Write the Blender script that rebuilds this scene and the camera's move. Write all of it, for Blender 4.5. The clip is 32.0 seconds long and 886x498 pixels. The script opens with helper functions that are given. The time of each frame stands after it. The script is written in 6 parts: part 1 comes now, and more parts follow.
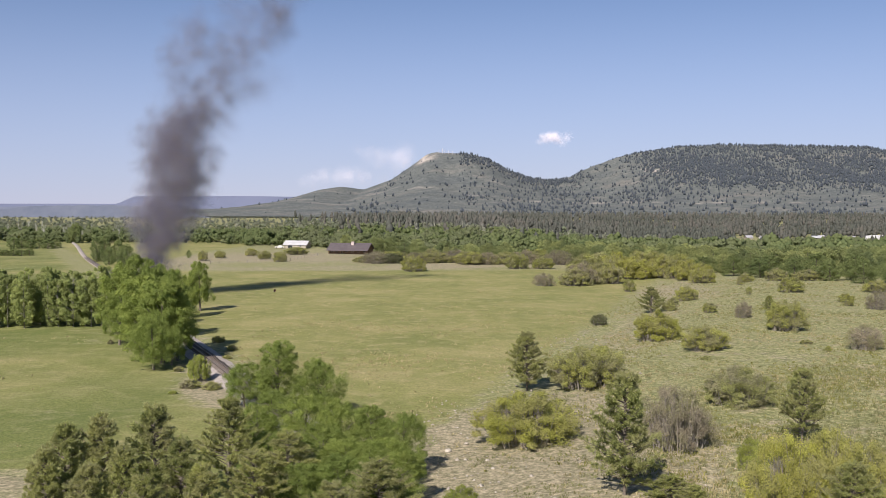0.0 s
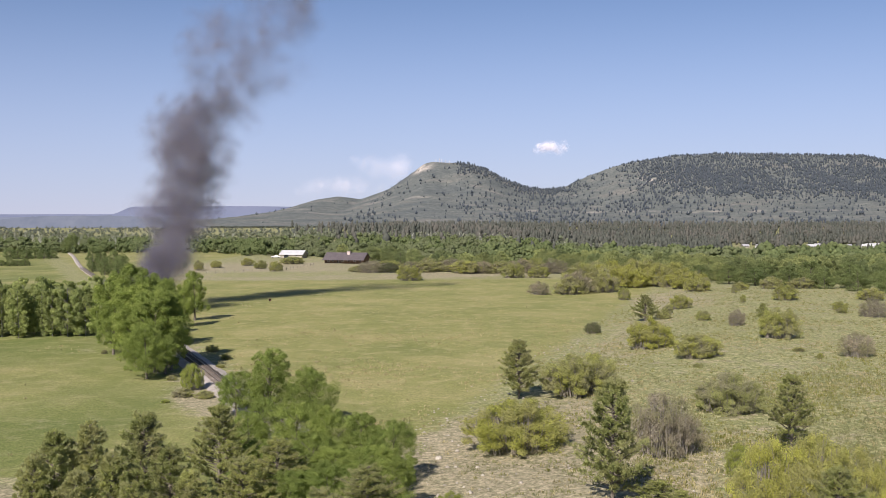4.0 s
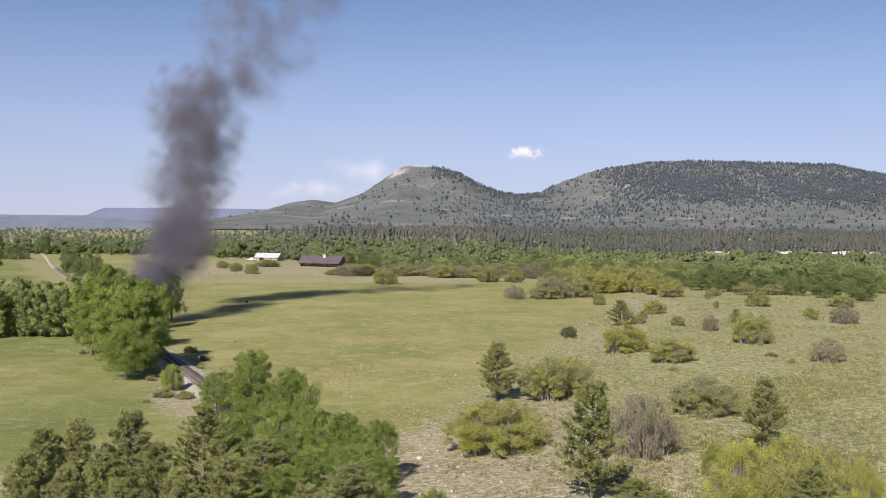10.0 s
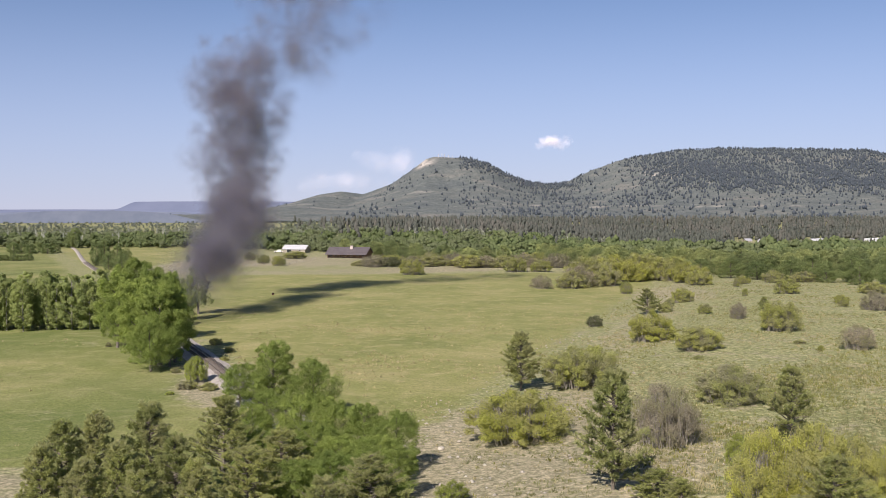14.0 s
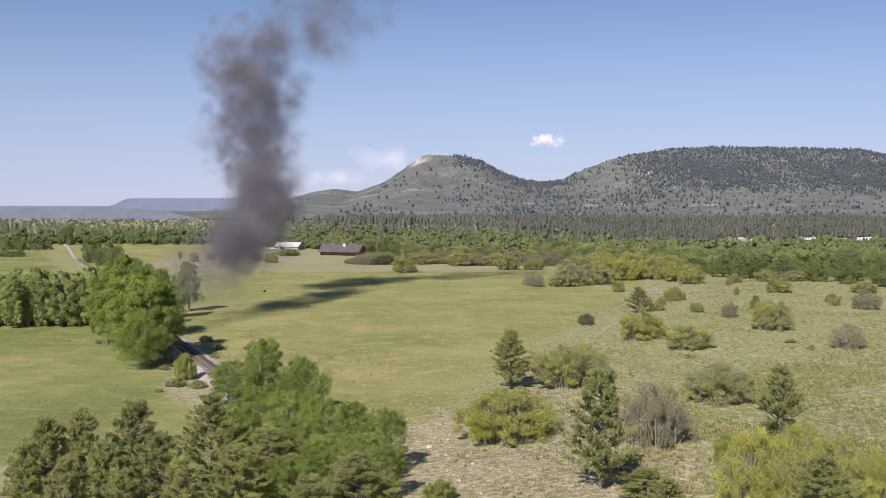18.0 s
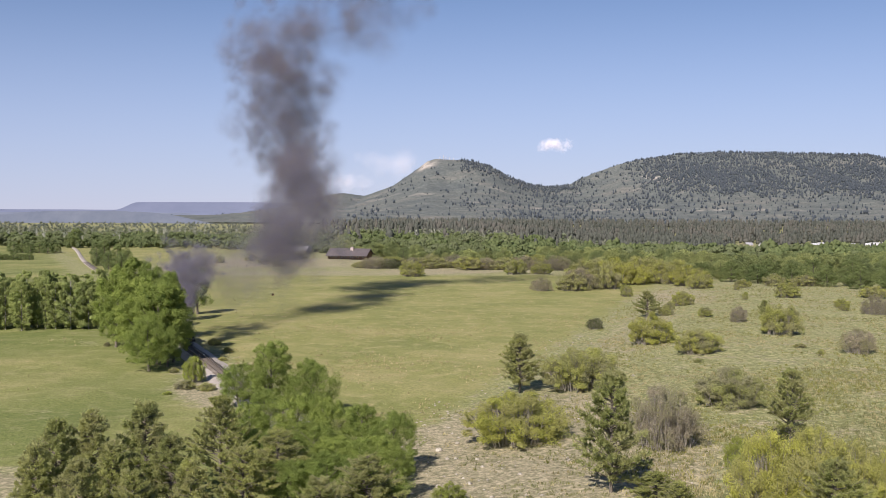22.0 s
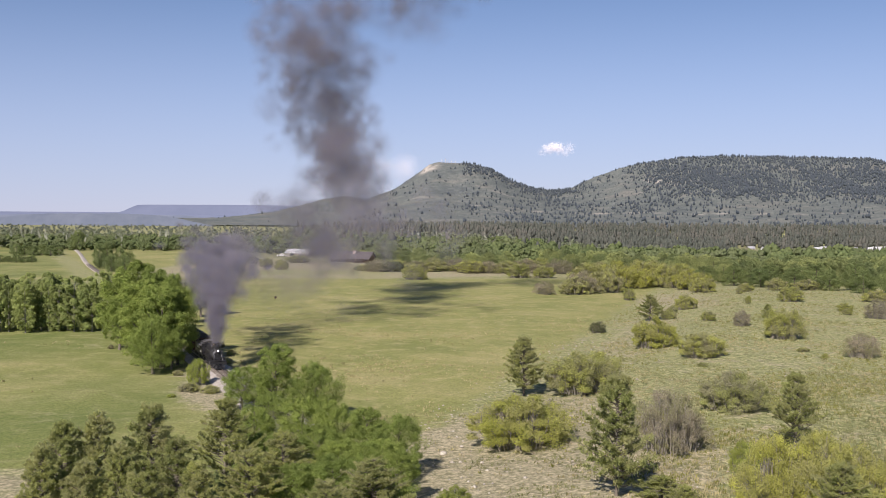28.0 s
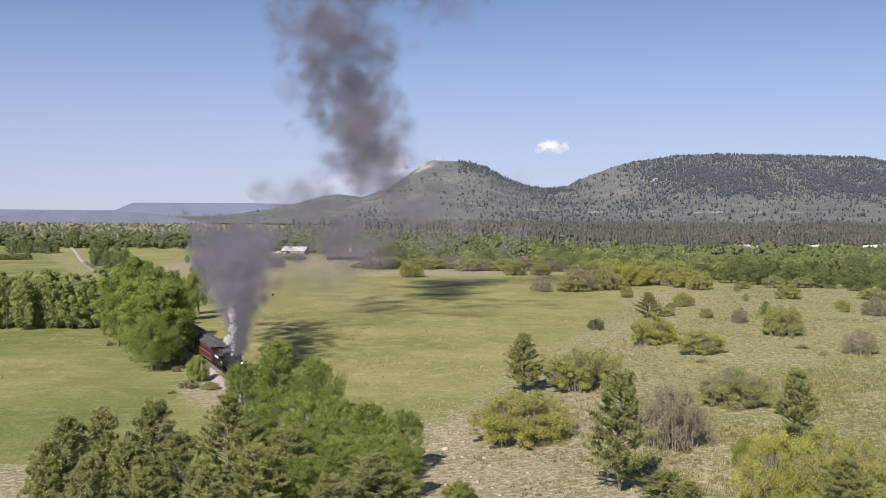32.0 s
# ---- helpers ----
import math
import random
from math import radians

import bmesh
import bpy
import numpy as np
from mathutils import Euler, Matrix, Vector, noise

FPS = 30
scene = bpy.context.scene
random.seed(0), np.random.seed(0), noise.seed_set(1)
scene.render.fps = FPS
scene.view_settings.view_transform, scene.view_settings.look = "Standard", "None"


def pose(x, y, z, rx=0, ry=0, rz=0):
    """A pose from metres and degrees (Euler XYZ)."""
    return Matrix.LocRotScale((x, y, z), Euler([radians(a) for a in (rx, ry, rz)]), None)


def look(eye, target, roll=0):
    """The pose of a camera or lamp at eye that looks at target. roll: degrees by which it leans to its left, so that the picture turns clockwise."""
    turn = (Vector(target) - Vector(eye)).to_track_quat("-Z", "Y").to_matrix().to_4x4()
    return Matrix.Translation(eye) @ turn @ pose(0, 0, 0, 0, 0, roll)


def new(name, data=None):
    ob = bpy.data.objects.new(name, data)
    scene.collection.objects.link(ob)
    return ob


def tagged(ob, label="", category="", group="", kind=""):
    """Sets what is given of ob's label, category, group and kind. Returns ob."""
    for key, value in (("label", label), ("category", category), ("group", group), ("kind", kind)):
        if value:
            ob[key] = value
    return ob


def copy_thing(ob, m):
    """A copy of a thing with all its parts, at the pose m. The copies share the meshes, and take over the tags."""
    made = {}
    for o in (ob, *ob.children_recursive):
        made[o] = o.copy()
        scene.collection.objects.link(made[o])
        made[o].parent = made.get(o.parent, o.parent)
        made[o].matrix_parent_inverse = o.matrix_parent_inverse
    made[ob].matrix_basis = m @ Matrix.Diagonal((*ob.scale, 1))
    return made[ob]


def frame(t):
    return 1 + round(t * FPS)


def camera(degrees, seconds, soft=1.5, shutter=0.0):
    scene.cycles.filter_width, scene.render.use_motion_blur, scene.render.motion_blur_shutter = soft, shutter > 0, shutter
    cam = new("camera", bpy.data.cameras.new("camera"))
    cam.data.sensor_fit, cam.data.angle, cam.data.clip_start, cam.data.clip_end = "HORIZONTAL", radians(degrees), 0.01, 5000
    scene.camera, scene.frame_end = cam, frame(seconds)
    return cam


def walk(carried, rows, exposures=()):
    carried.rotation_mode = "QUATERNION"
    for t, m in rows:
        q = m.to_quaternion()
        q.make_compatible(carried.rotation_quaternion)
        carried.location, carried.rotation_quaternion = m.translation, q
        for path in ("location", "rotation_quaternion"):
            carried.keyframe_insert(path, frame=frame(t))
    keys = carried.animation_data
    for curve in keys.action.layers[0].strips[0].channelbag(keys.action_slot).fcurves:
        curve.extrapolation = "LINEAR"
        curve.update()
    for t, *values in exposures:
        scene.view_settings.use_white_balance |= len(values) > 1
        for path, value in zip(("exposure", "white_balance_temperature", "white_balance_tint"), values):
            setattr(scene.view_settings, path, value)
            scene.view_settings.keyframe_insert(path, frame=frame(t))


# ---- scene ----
EXPOSURE = 0.48
TINT = 20
SKY = 0.0655
SUN = 5.0
DISTANCE_GLOW = 0.57
HAZE = (5.15, 5.8, 8.15, 1)

import itertools

# ---------------------------------------------------------------- camera
cam = camera(46, 32.0, soft=0.85)
PATH = [
    (0, pose(-0.55, 1.40, 23.83, 87.760, -0.127, 0.115)),
    (0.5, pose(-0.41, 1.50, 23.73, 87.794, -0.039, 0.041)),
    (1, pose(-0.22, 1.57, 23.77, 87.845, -0.007, 0.127)),
    (1.5, pose(-0.13, 1.55, 23.75, 87.856, 0.023, 0.146)),
    (2, pose(0.02, 1.50, 23.71, 87.950, 0.047, 0.449)),
    (2.5, pose(-0.00, 1.47, 23.71, 88.028, 0.104, 0.256)),
    (3, pose(0.13, 1.35, 23.66, 88.140, 0.126, 0.090)),
    (3.5, pose(0.16, 1.20, 23.68, 88.218, 0.077, 0.061)),
    (5.5, pose(0.14, 0.34, 23.67, 88.550, -0.113, -0.376)),
    (6, pose(0.02, 0.25, 23.63, 88.665, -0.183, -0.319)),
    (6.5, pose(-0.04, -0.01, 23.64, 88.710, -0.298, -0.489)),
    (7, pose(-0.13, -0.24, 23.65, 88.730, -0.362, -0.886)),
    (7.5, pose(-0.10, -0.33, 23.60, 88.727, -0.386, -1.175)),
    (8, pose(-0.04, -0.54, 23.62, 88.703, -0.445, -1.395)),
    (8.5, pose(-0.16, -0.49, 23.62, 88.638, -0.533, -1.532)),
    (9, pose(-0.26, -0.54, 23.60, 88.606, -0.581, -1.654)),
    (9.5, pose(-0.49, -0.62, 23.61, 88.560, -0.578, -1.816)),
    (10, pose(-0.70, -0.61, 23.58, 88.533, -0.538, -1.441)),
    (10.5, pose(-0.71, -0.45, 23.55, 88.431, -0.459, -1.173)),
    (11, pose(-0.60, -0.34, 23.60, 88.292, -0.436, -0.871)),
    (11.5, pose(-0.46, -0.29, 23.54, 88.210, -0.292, -0.535)),
    (12, pose(-0.45, -0.13, 23.54, 88.136, -0.206, -0.111)),
    (12.5, pose(-0.21, -0.15, 23.47, 88.102, -0.080, -0.062)),
    (13, pose(0.00, 0.00, 23.50, 88.046, -0.000, 0.000)),
    (13.5, pose(0.14, 0.08, 23.49, 88.001, 0.006, 0.014)),
    (14, pose(0.20, 0.17, 23.43, 88.007, 0.066, 0.110)),
    (14.5, pose(0.42, 0.03, 23.45, 87.993, 0.077, 0.233)),
    (16.5, pose(0.59, 0.46, 23.42, 87.860, 0.018, 0.067)),
    (17, pose(0.64, 0.59, 23.44, 87.839, -0.043, -0.080)),
    (17.5, pose(0.65, 0.59, 23.40, 87.864, -0.049, -0.200)),
    (18, pose(0.67, 0.58, 23.40, 87.887, -0.142, -0.218)),
    (18.5, pose(0.65, 0.56, 23.36, 87.922, -0.163, -0.184)),
    (19, pose(0.61, 0.55, 23.37, 88.002, -0.113, -0.091)),
    (19.5, pose(0.54, 0.58, 23.30, 88.016, -0.155, -0.080)),
    (20, pose(0.41, 0.67, 23.31, 88.053, -0.187, -0.133)),
    (20.5, pose(0.41, 0.64, 23.31, 88.074, -0.211, -0.094)),
    (21, pose(0.43, 0.64, 23.24, 88.138, -0.191, -0.133)),
    (21.5, pose(0.43, 0.62, 23.27, 88.139, -0.232, 0.046)),
    (22, pose(0.40, 0.61, 23.26, 88.130, -0.273, 0.173)),
    (22.5, pose(0.43, 0.75, 23.25, 88.068, -0.203, 0.247)),
    (23, pose(0.46, 0.61, 23.28, 88.074, -0.143, 0.141)),
    (23.5, pose(0.41, 0.65, 23.23, 88.065, -0.163, 0.208)),
    (24, pose(0.37, 0.66, 23.27, 88.092, -0.172, 0.322)),
    (24.5, pose(0.39, 0.63, 23.30, 88.114, -0.171, 0.227)),
    (25, pose(0.36, 0.61, 23.32, 88.134, -0.263, 0.175)),
    (25.5, pose(0.36, 0.50, 23.31, 88.171, -0.234, 0.019)),
    (27.5, pose(0.30, 0.52, 23.29, 88.269, -0.337, 0.280)),
    (28, pose(0.07, 0.52, 23.28, 88.305, -0.399, 0.271)),
    (28.5, pose(-0.01, 0.44, 23.24, 88.301, -0.425, 0.207)),
    (29, pose(-0.28, 0.54, 23.18, 88.351, -0.508, 0.107)),
    (29.5, pose(-0.28, 0.29, 23.20, 88.349, -0.494, 0.187)),
    (30, pose(-0.45, 0.40, 23.14, 88.340, -0.471, 0.173)),
    (30.5, pose(-0.47, 0.42, 23.13, 88.263, -0.538, 0.170)),
    (31, pose(-0.57, 0.47, 23.06, 88.253, -0.467, 0.151)),
    (31.5, pose(-0.60, 0.50, 23.01, 88.259, -0.434, -0.001)),
    (32, pose(-0.57, 0.48, 23.02, 88.211, -0.435, 0.013)),
]
walk(cam, PATH, [(0.0, EXPOSURE - 0.06, 6500, TINT), (1.2, EXPOSURE, 6500, TINT), (32.0, EXPOSURE, 6500, TINT)])

# ---------------------------------------------------------------- world and sun
SUN_HIGH = radians(38)
SUN_FROM = Vector((-0.38, -0.925, 0)).normalized()
world = bpy.data.worlds.new("sky")
world.use_nodes = True
scene.world = world
wt = world.node_tree
sky = wt.nodes.new("ShaderNodeTexSky")
sky.sky_type = "NISHITA"
sky.sun_disc = False
sky.sun_elevation = SUN_HIGH
sky.sun_rotation = math.atan2(SUN_FROM.x, SUN_FROM.y)
sky.altitude = 2300
sky.air_density = 1.0
sky.dust_density = 0.25
sky.ozone_density = 3.5
where = wt.nodes.new("ShaderNodeTexCoord")
height = wt.nodes.new("ShaderNodeSeparateXYZ")
wt.links.new(where.outputs["Generated"], height.inputs[0])
haze = wt.nodes.new("ShaderNodeMapRange")
haze.interpolation_type = "SMOOTHSTEP"
for slot, value in zip((1, 2, 3, 4), (-0.02, 0.25, 0.72, 0.0)):
    haze.inputs[slot].default_value = value
wt.links.new(height.outputs[2], haze.inputs[0])
hazy = wt.nodes.new("ShaderNodeMix")
hazy.data_type = "RGBA"
wt.links.new(haze.outputs[0], hazy.inputs[0])
wt.links.new(sky.outputs[0], hazy.inputs[6])
hazy.inputs[7].default_value = HAZE
wt.links.new(hazy.outputs[2], wt.nodes["Background"].inputs[0])
wt.nodes["Background"].inputs[1].default_value = SKY
sun = new("sun", bpy.data.lights.new("sun", "SUN"))
sun.data.energy = SUN
sun.data.angle = radians(0.5)
sun.data.color = (1.0, 0.95, 0.86)
to_sun = SUN_FROM * math.cos(SUN_HIGH) + Vector((0, 0, math.sin(SUN_HIGH)))
sun.matrix_world = look(to_sun * 100, (0, 0, 0))


# ---------------------------------------------------------------- materials
def ramp_node(nt, stops):
    r = nt.nodes.new("ShaderNodeValToRGB")
    while len(r.color_ramp.elements) < len(stops):
        r.color_ramp.elements.new(0.5)
    for e, (p, c) in zip(r.color_ramp.elements, stops):
        e.position, e.color = p, (*c, 1)
    return r


def noise_node(nt, scale, detail=4.0, rough=0.6, world_space=True):
    n = nt.nodes.new("ShaderNodeTexNoise")
    n.inputs["Scale"].default_value = scale
    n.inputs["Detail"].default_value = detail
    n.inputs["Roughness"].default_value = rough
    if world_space:
        g = nt.nodes.new("ShaderNodeNewGeometry")
        nt.links.new(g.outputs["Position"], n.inputs["Vector"])
    else:
        g = nt.nodes.new("ShaderNodeTexCoord")
        nt.links.new(g.outputs["Object"], n.inputs["Vector"])
    return n


def mix_node(nt, a, b, fac, mode="MIX"):
    m = nt.nodes.new("ShaderNodeMix")
    m.data_type, m.blend_type = "RGBA", mode
    for socket, value in ((m.inputs[0], fac), (m.inputs[6], a), (m.inputs[7], b)):
        if isinstance(value, bpy.types.NodeSocket):
            nt.links.new(value, socket)
        elif isinstance(value, tuple):
            socket.default_value = (*value, 1)
        else:
            socket.default_value = value
    return m.outputs[2]


def paint(name, dark, light, scale=3.0, fine=30.0, rough=0.7, metal=0.0, bump=0.2, world_space=False):
    """A surface with two scales of variation and a fine relief."""
    m = bpy.data.materials.new(name)
    m.use_nodes = True
    nt = m.node_tree
    b = nt.nodes["Principled BSDF"]
    big, small = noise_node(nt, scale, 3, 0.6, world_space), noise_node(nt, fine, 3, 0.6, world_space)
    r = ramp_node(nt, [(0.3, dark), (0.7, light)])
    nt.links.new(big.outputs[0], r.inputs[0])
    grain = ramp_node(nt, [(0.3, (0.7, 0.7, 0.7)), (0.7, (1.2, 1.2, 1.2))])
    nt.links.new(small.outputs[0], grain.inputs[0])
    nt.links.new(mix_node(nt, r.outputs[0], grain.outputs[0], 1.0, "MULTIPLY"), b.inputs["Base Color"])
    b.inputs["Roughness"].default_value = rough
    b.inputs["Metallic"].default_value = metal
    if bump:
        bp = nt.nodes.new("ShaderNodeBump")
        bp.inputs["Strength"].default_value = bump
        bp.inputs["Distance"].default_value = 0.02
        nt.links.new(small.outputs[0], bp.inputs["Height"])
        nt.links.new(bp.outputs[0], b.inputs["Normal"])
    return m


def leaf_paint(name, dark, light, through_light=0.35, dry=None, patch=0.9, tone=0.45, vary=0.14):
    """Leaves: tones by leaf and by tree, some light passing through."""
    m = bpy.data.materials.new(name)
    m.use_nodes = True
    nt = m.node_tree
    nt.nodes.clear()
    out = nt.nodes.new("ShaderNodeOutputMaterial")
    g = nt.nodes.new("ShaderNodeNewGeometry")
    o = nt.nodes.new("ShaderNodeObjectInfo")
    r = ramp_node(nt, [(0.0, dark), (1.0, light)])
    nt.links.new(g.outputs["Random Per Island"], r.inputs[0])
    colour = r.outputs[0]
    tree = ramp_node(nt, [(0.0, (1 - vary, 1 - 0.86 * vary, 1 - 0.86 * vary)), (1.0, (1 + vary, 1 + 0.75 * vary, 1 + 0.4 * vary))])
    nt.links.new(o.outputs["Random"], tree.inputs[0])
    colour = mix_node(nt, colour, tree.outputs[0], 1.0, "MULTIPLY")
    lumps = noise_node(nt, tone, 2, 0.5)
    shade = ramp_node(nt, [(0.3, (0.8, 0.8, 0.8)), (0.7, (1.2, 1.2, 1.2))])
    nt.links.new(lumps.outputs[0], shade.inputs[0])
    colour = mix_node(nt, colour, shade.outputs[0], 1.0, "MULTIPLY")
    if dry:
        n = noise_node(nt, patch, 2, 0.5)
        k = ramp_node(nt, [(0.45, (0, 0, 0)), (0.62, (1, 1, 1))])
        nt.links.new(n.outputs[0], k.inputs[0])
        colour = mix_node(nt, colour, dry, k.outputs[0])
    d = nt.nodes.new("ShaderNodeBsdfDiffuse")
    t = nt.nodes.new("ShaderNodeBsdfTranslucent")
    mx = nt.nodes.new("ShaderNodeMixShader")
    mx.inputs[0].default_value = through_light
    nt.links.new(colour, d.inputs[0])
    nt.links.new(colour, t.inputs[0])
    nt.links.new(d.outputs[0], mx.inputs[1])
    nt.links.new(t.outputs[0], mx.inputs[2])
    nt.links.new(mx.outputs[0], out.inputs[0])
    return m


def smoke_paint(name, dark, light, solid=0.4):
    """Smoke, steam, cloud: flakes that let most light by."""
    m = leaf_paint(name, dark, light, 0.6, None, 0.9, 0.02)
    nt = m.node_tree
    out = [n for n in nt.nodes if n.bl_idname == "ShaderNodeOutputMaterial"][0]
    body = out.inputs[0].links[0].from_socket
    clear, veil = nt.nodes.new("ShaderNodeBsdfTransparent"), nt.nodes.new("ShaderNodeMixShader")
    veil.inputs[0].default_value = solid
    nt.links.new(clear.outputs[0], veil.inputs[1])
    nt.links.new(body, veil.inputs[2])
    nt.links.new(veil.outputs[0], out.inputs[0])
    return m


M = {}
M["cottonwood"] = leaf_paint("cottonwood_leaves", (0.158, 0.22, 0.056), (0.36, 0.43, 0.125), 0.52)
M["poplar"] = leaf_paint("poplar_leaves", (0.27, 0.33, 0.125), (0.44, 0.49, 0.19), 0.52)
M["pine"] = leaf_paint("pine_needles", (0.25, 0.28, 0.104), (0.455, 0.482, 0.18), 0.54, (0.385, 0.39, 0.178), 0.3)
M["yellow"] = leaf_paint("yellow_green_leaves", (0.33, 0.35, 0.085), (0.50, 0.505, 0.135), 0.48, (0.39, 0.385, 0.15), 0.4)
M["olive"] = leaf_paint("olive_leaves", (0.285, 0.31, 0.10), (0.46, 0.47, 0.155), 0.46, (0.34, 0.335, 0.175), 0.4)
M["sage"] = leaf_paint("grey_green_leaves", (0.30, 0.32, 0.12), (0.46, 0.465, 0.19), 0.45, (0.35, 0.34, 0.20), 0.5)
M["bare"] = leaf_paint("grey_brown_twigs", (0.24, 0.215, 0.155), (0.36, 0.32, 0.235), 0.35, (0.27, 0.265, 0.14), 0.4)
M["dark"] = leaf_paint("dark_green_leaves", (0.12, 0.135, 0.075), (0.20, 0.215, 0.115), 0.35)
M["bright"] = leaf_paint("bright_green_leaves", (0.24, 0.29, 0.07), (0.40, 0.44, 0.12), 0.45)
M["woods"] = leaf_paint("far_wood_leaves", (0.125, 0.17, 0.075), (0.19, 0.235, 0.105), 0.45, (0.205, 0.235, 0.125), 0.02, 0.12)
# Distance haze is mixed into this leaf colour, greyer than the nearer woods.
M["hazed_woods"] = leaf_paint("hazed_wood_leaves", (0.145, 0.178, 0.118), (0.20, 0.23, 0.15), 0.4, (0.235, 0.25, 0.18), 0.015, 0.08)
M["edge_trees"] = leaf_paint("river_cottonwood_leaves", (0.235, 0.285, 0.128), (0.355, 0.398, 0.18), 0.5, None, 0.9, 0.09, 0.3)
# Valley leaves: more haze put into the colour, paler and bluer.
M["hazed_valley_woods"] = leaf_paint("hazed_valley_leaves", (0.15, 0.178, 0.15), (0.20, 0.228, 0.19), 0.4)
M["riverside"] = leaf_paint("riverside_leaves", (0.155, 0.205, 0.085), (0.27, 0.32, 0.13), 0.45)
# Far and hill conifers: needles greyed with painted haze.
M["conifers"] = leaf_paint("hazed_conifer_needles", (0.092, 0.102, 0.088), (0.122, 0.130, 0.108), 0.25, (0.138, 0.134, 0.114), 0.006)
M["hill_trees"] = leaf_paint("hazed_hill_needles", (0.073, 0.089, 0.106), (0.102, 0.119, 0.135), 0.2)
M["bark"] = paint("grey_brown_bark", (0.10, 0.085, 0.065), (0.22, 0.19, 0.15), 2, 14, 0.9, 0, 0.6)
M["pale_bark"] = paint("pale_bark", (0.16, 0.15, 0.125), (0.30, 0.285, 0.245), 2, 9, 0.85, 0, 0.4)
M["twig"] = paint("grey_twigs", (0.19, 0.17, 0.135), (0.32, 0.29, 0.24), 4, 20, 0.9, 0, 0.2)
M["snag"] = paint("pale_grey_green_twigs", (0.30, 0.31, 0.24), (0.42, 0.43, 0.34), 0.05, 2, 0.9, 0, 0.1, True)
M["stone"] = paint("pale_stone", (0.28, 0.25, 0.20), (0.50, 0.46, 0.38), 2, 12, 0.9, 0, 0.5, True)
M["ballast"] = paint("pale_gravel_ballast", (0.30, 0.265, 0.225), (0.46, 0.42, 0.37), 0.6, 9, 0.95, 0, 0.8, True)
M["tie"] = paint("weathered_tie_wood", (0.09, 0.075, 0.06), (0.18, 0.155, 0.13), 2, 18, 0.9, 0, 0.4, True)
M["rail"] = paint("worn_rail_steel", (0.20, 0.15, 0.12), (0.34, 0.29, 0.26), 3, 30, 0.45, 0.7, 0.1, True)
M["black"] = paint("sooty_black_iron", (0.012, 0.012, 0.013), (0.035, 0.034, 0.036), 1.5, 16, 0.45, 0.2, 0.15)
M["graphite"] = paint("grey_graphite_smokebox", (0.05, 0.05, 0.055), (0.10, 0.10, 0.105), 2, 18, 0.5, 0.4, 0.15)
M["steel"] = paint("bare_rod_steel", (0.25, 0.24, 0.23), (0.45, 0.44, 0.42), 3, 30, 0.35, 0.9, 0.05)
M["brass"] = paint("dull_brass", (0.35, 0.24, 0.08), (0.50, 0.36, 0.14), 3, 25, 0.35, 0.9, 0.05)
M["car_red"] = paint("dark_red_car_paint", (0.075, 0.022, 0.022), (0.125, 0.034, 0.032), 1.2, 14, 0.55, 0, 0.15)
M["car_trim"] = paint("faded_buff_trim", (0.30, 0.20, 0.14), (0.40, 0.28, 0.20), 2, 20, 0.6, 0, 0.1)
M["car_roof"] = paint("sooty_grey_roof", (0.055, 0.053, 0.055), (0.11, 0.105, 0.105), 0.8, 9, 0.8, 0, 0.2)
M["white"] = paint("white_lettering_paint", (0.65, 0.64, 0.6), (0.8, 0.79, 0.76), 4, 30, 0.6, 0, 0.05)
M["house_roof"] = paint("brown_metal_roof", (0.10, 0.085, 0.085), (0.15, 0.13, 0.128), 0.5, 4, 0.5, 0.1, 0.2)
M["house_wall"] = paint("dark_log_wall", (0.11, 0.065, 0.04), (0.20, 0.12, 0.075), 0.8, 6, 0.75, 0, 0.4)
M["chimney"] = paint("pinkish_brick", (0.42, 0.33, 0.30), (0.56, 0.47, 0.43), 3, 12, 0.85, 0, 0.5)
M["white_metal"] = paint("white_metal_roof", (0.50, 0.51, 0.50), (0.64, 0.64, 0.62), 0.4, 6, 0.4, 0.1, 0.1)
M["tan_wall"] = paint("tan_siding", (0.32, 0.28, 0.22), (0.44, 0.40, 0.32), 0.6, 8, 0.8, 0, 0.2)
M["grey_roof"] = paint("grey_shingle_roof", (0.26, 0.26, 0.27), (0.40, 0.40, 0.41), 0.5, 6, 0.8, 0, 0.2)
M["rust"] = paint("rusty_brown_tub", (0.09, 0.05, 0.035), (0.17, 0.09, 0.06), 4, 22, 0.7, 0.1, 0.2)
M["post"] = paint("weathered_post_wood", (0.16, 0.14, 0.12), (0.30, 0.27, 0.23), 3, 20, 0.9, 0, 0.3)
M["mast"] = paint("galvanised_mast", (0.45, 0.45, 0.47), (0.62, 0.62, 0.64), 1, 10, 0.5, 0.5, 0.05)
M["straw"] = leaf_paint("straw_grass", (0.28, 0.25, 0.12), (0.48, 0.42, 0.24), 0.3)
M["tussock"] = leaf_paint("grey_green_tussocks", (0.15, 0.165, 0.075), (0.25, 0.255, 0.12), 0.3)
M["blades"] = leaf_paint("green_grass", (0.17, 0.18, 0.05), (0.30, 0.29, 0.10), 0.35)
M["smoke"] = smoke_paint("coal_smoke", (0.29, 0.276, 0.33), (0.37, 0.352, 0.415))
M["steam"] = smoke_paint("white_steam", (0.85, 0.85, 0.85), (0.95, 0.95, 0.95), 0.6)


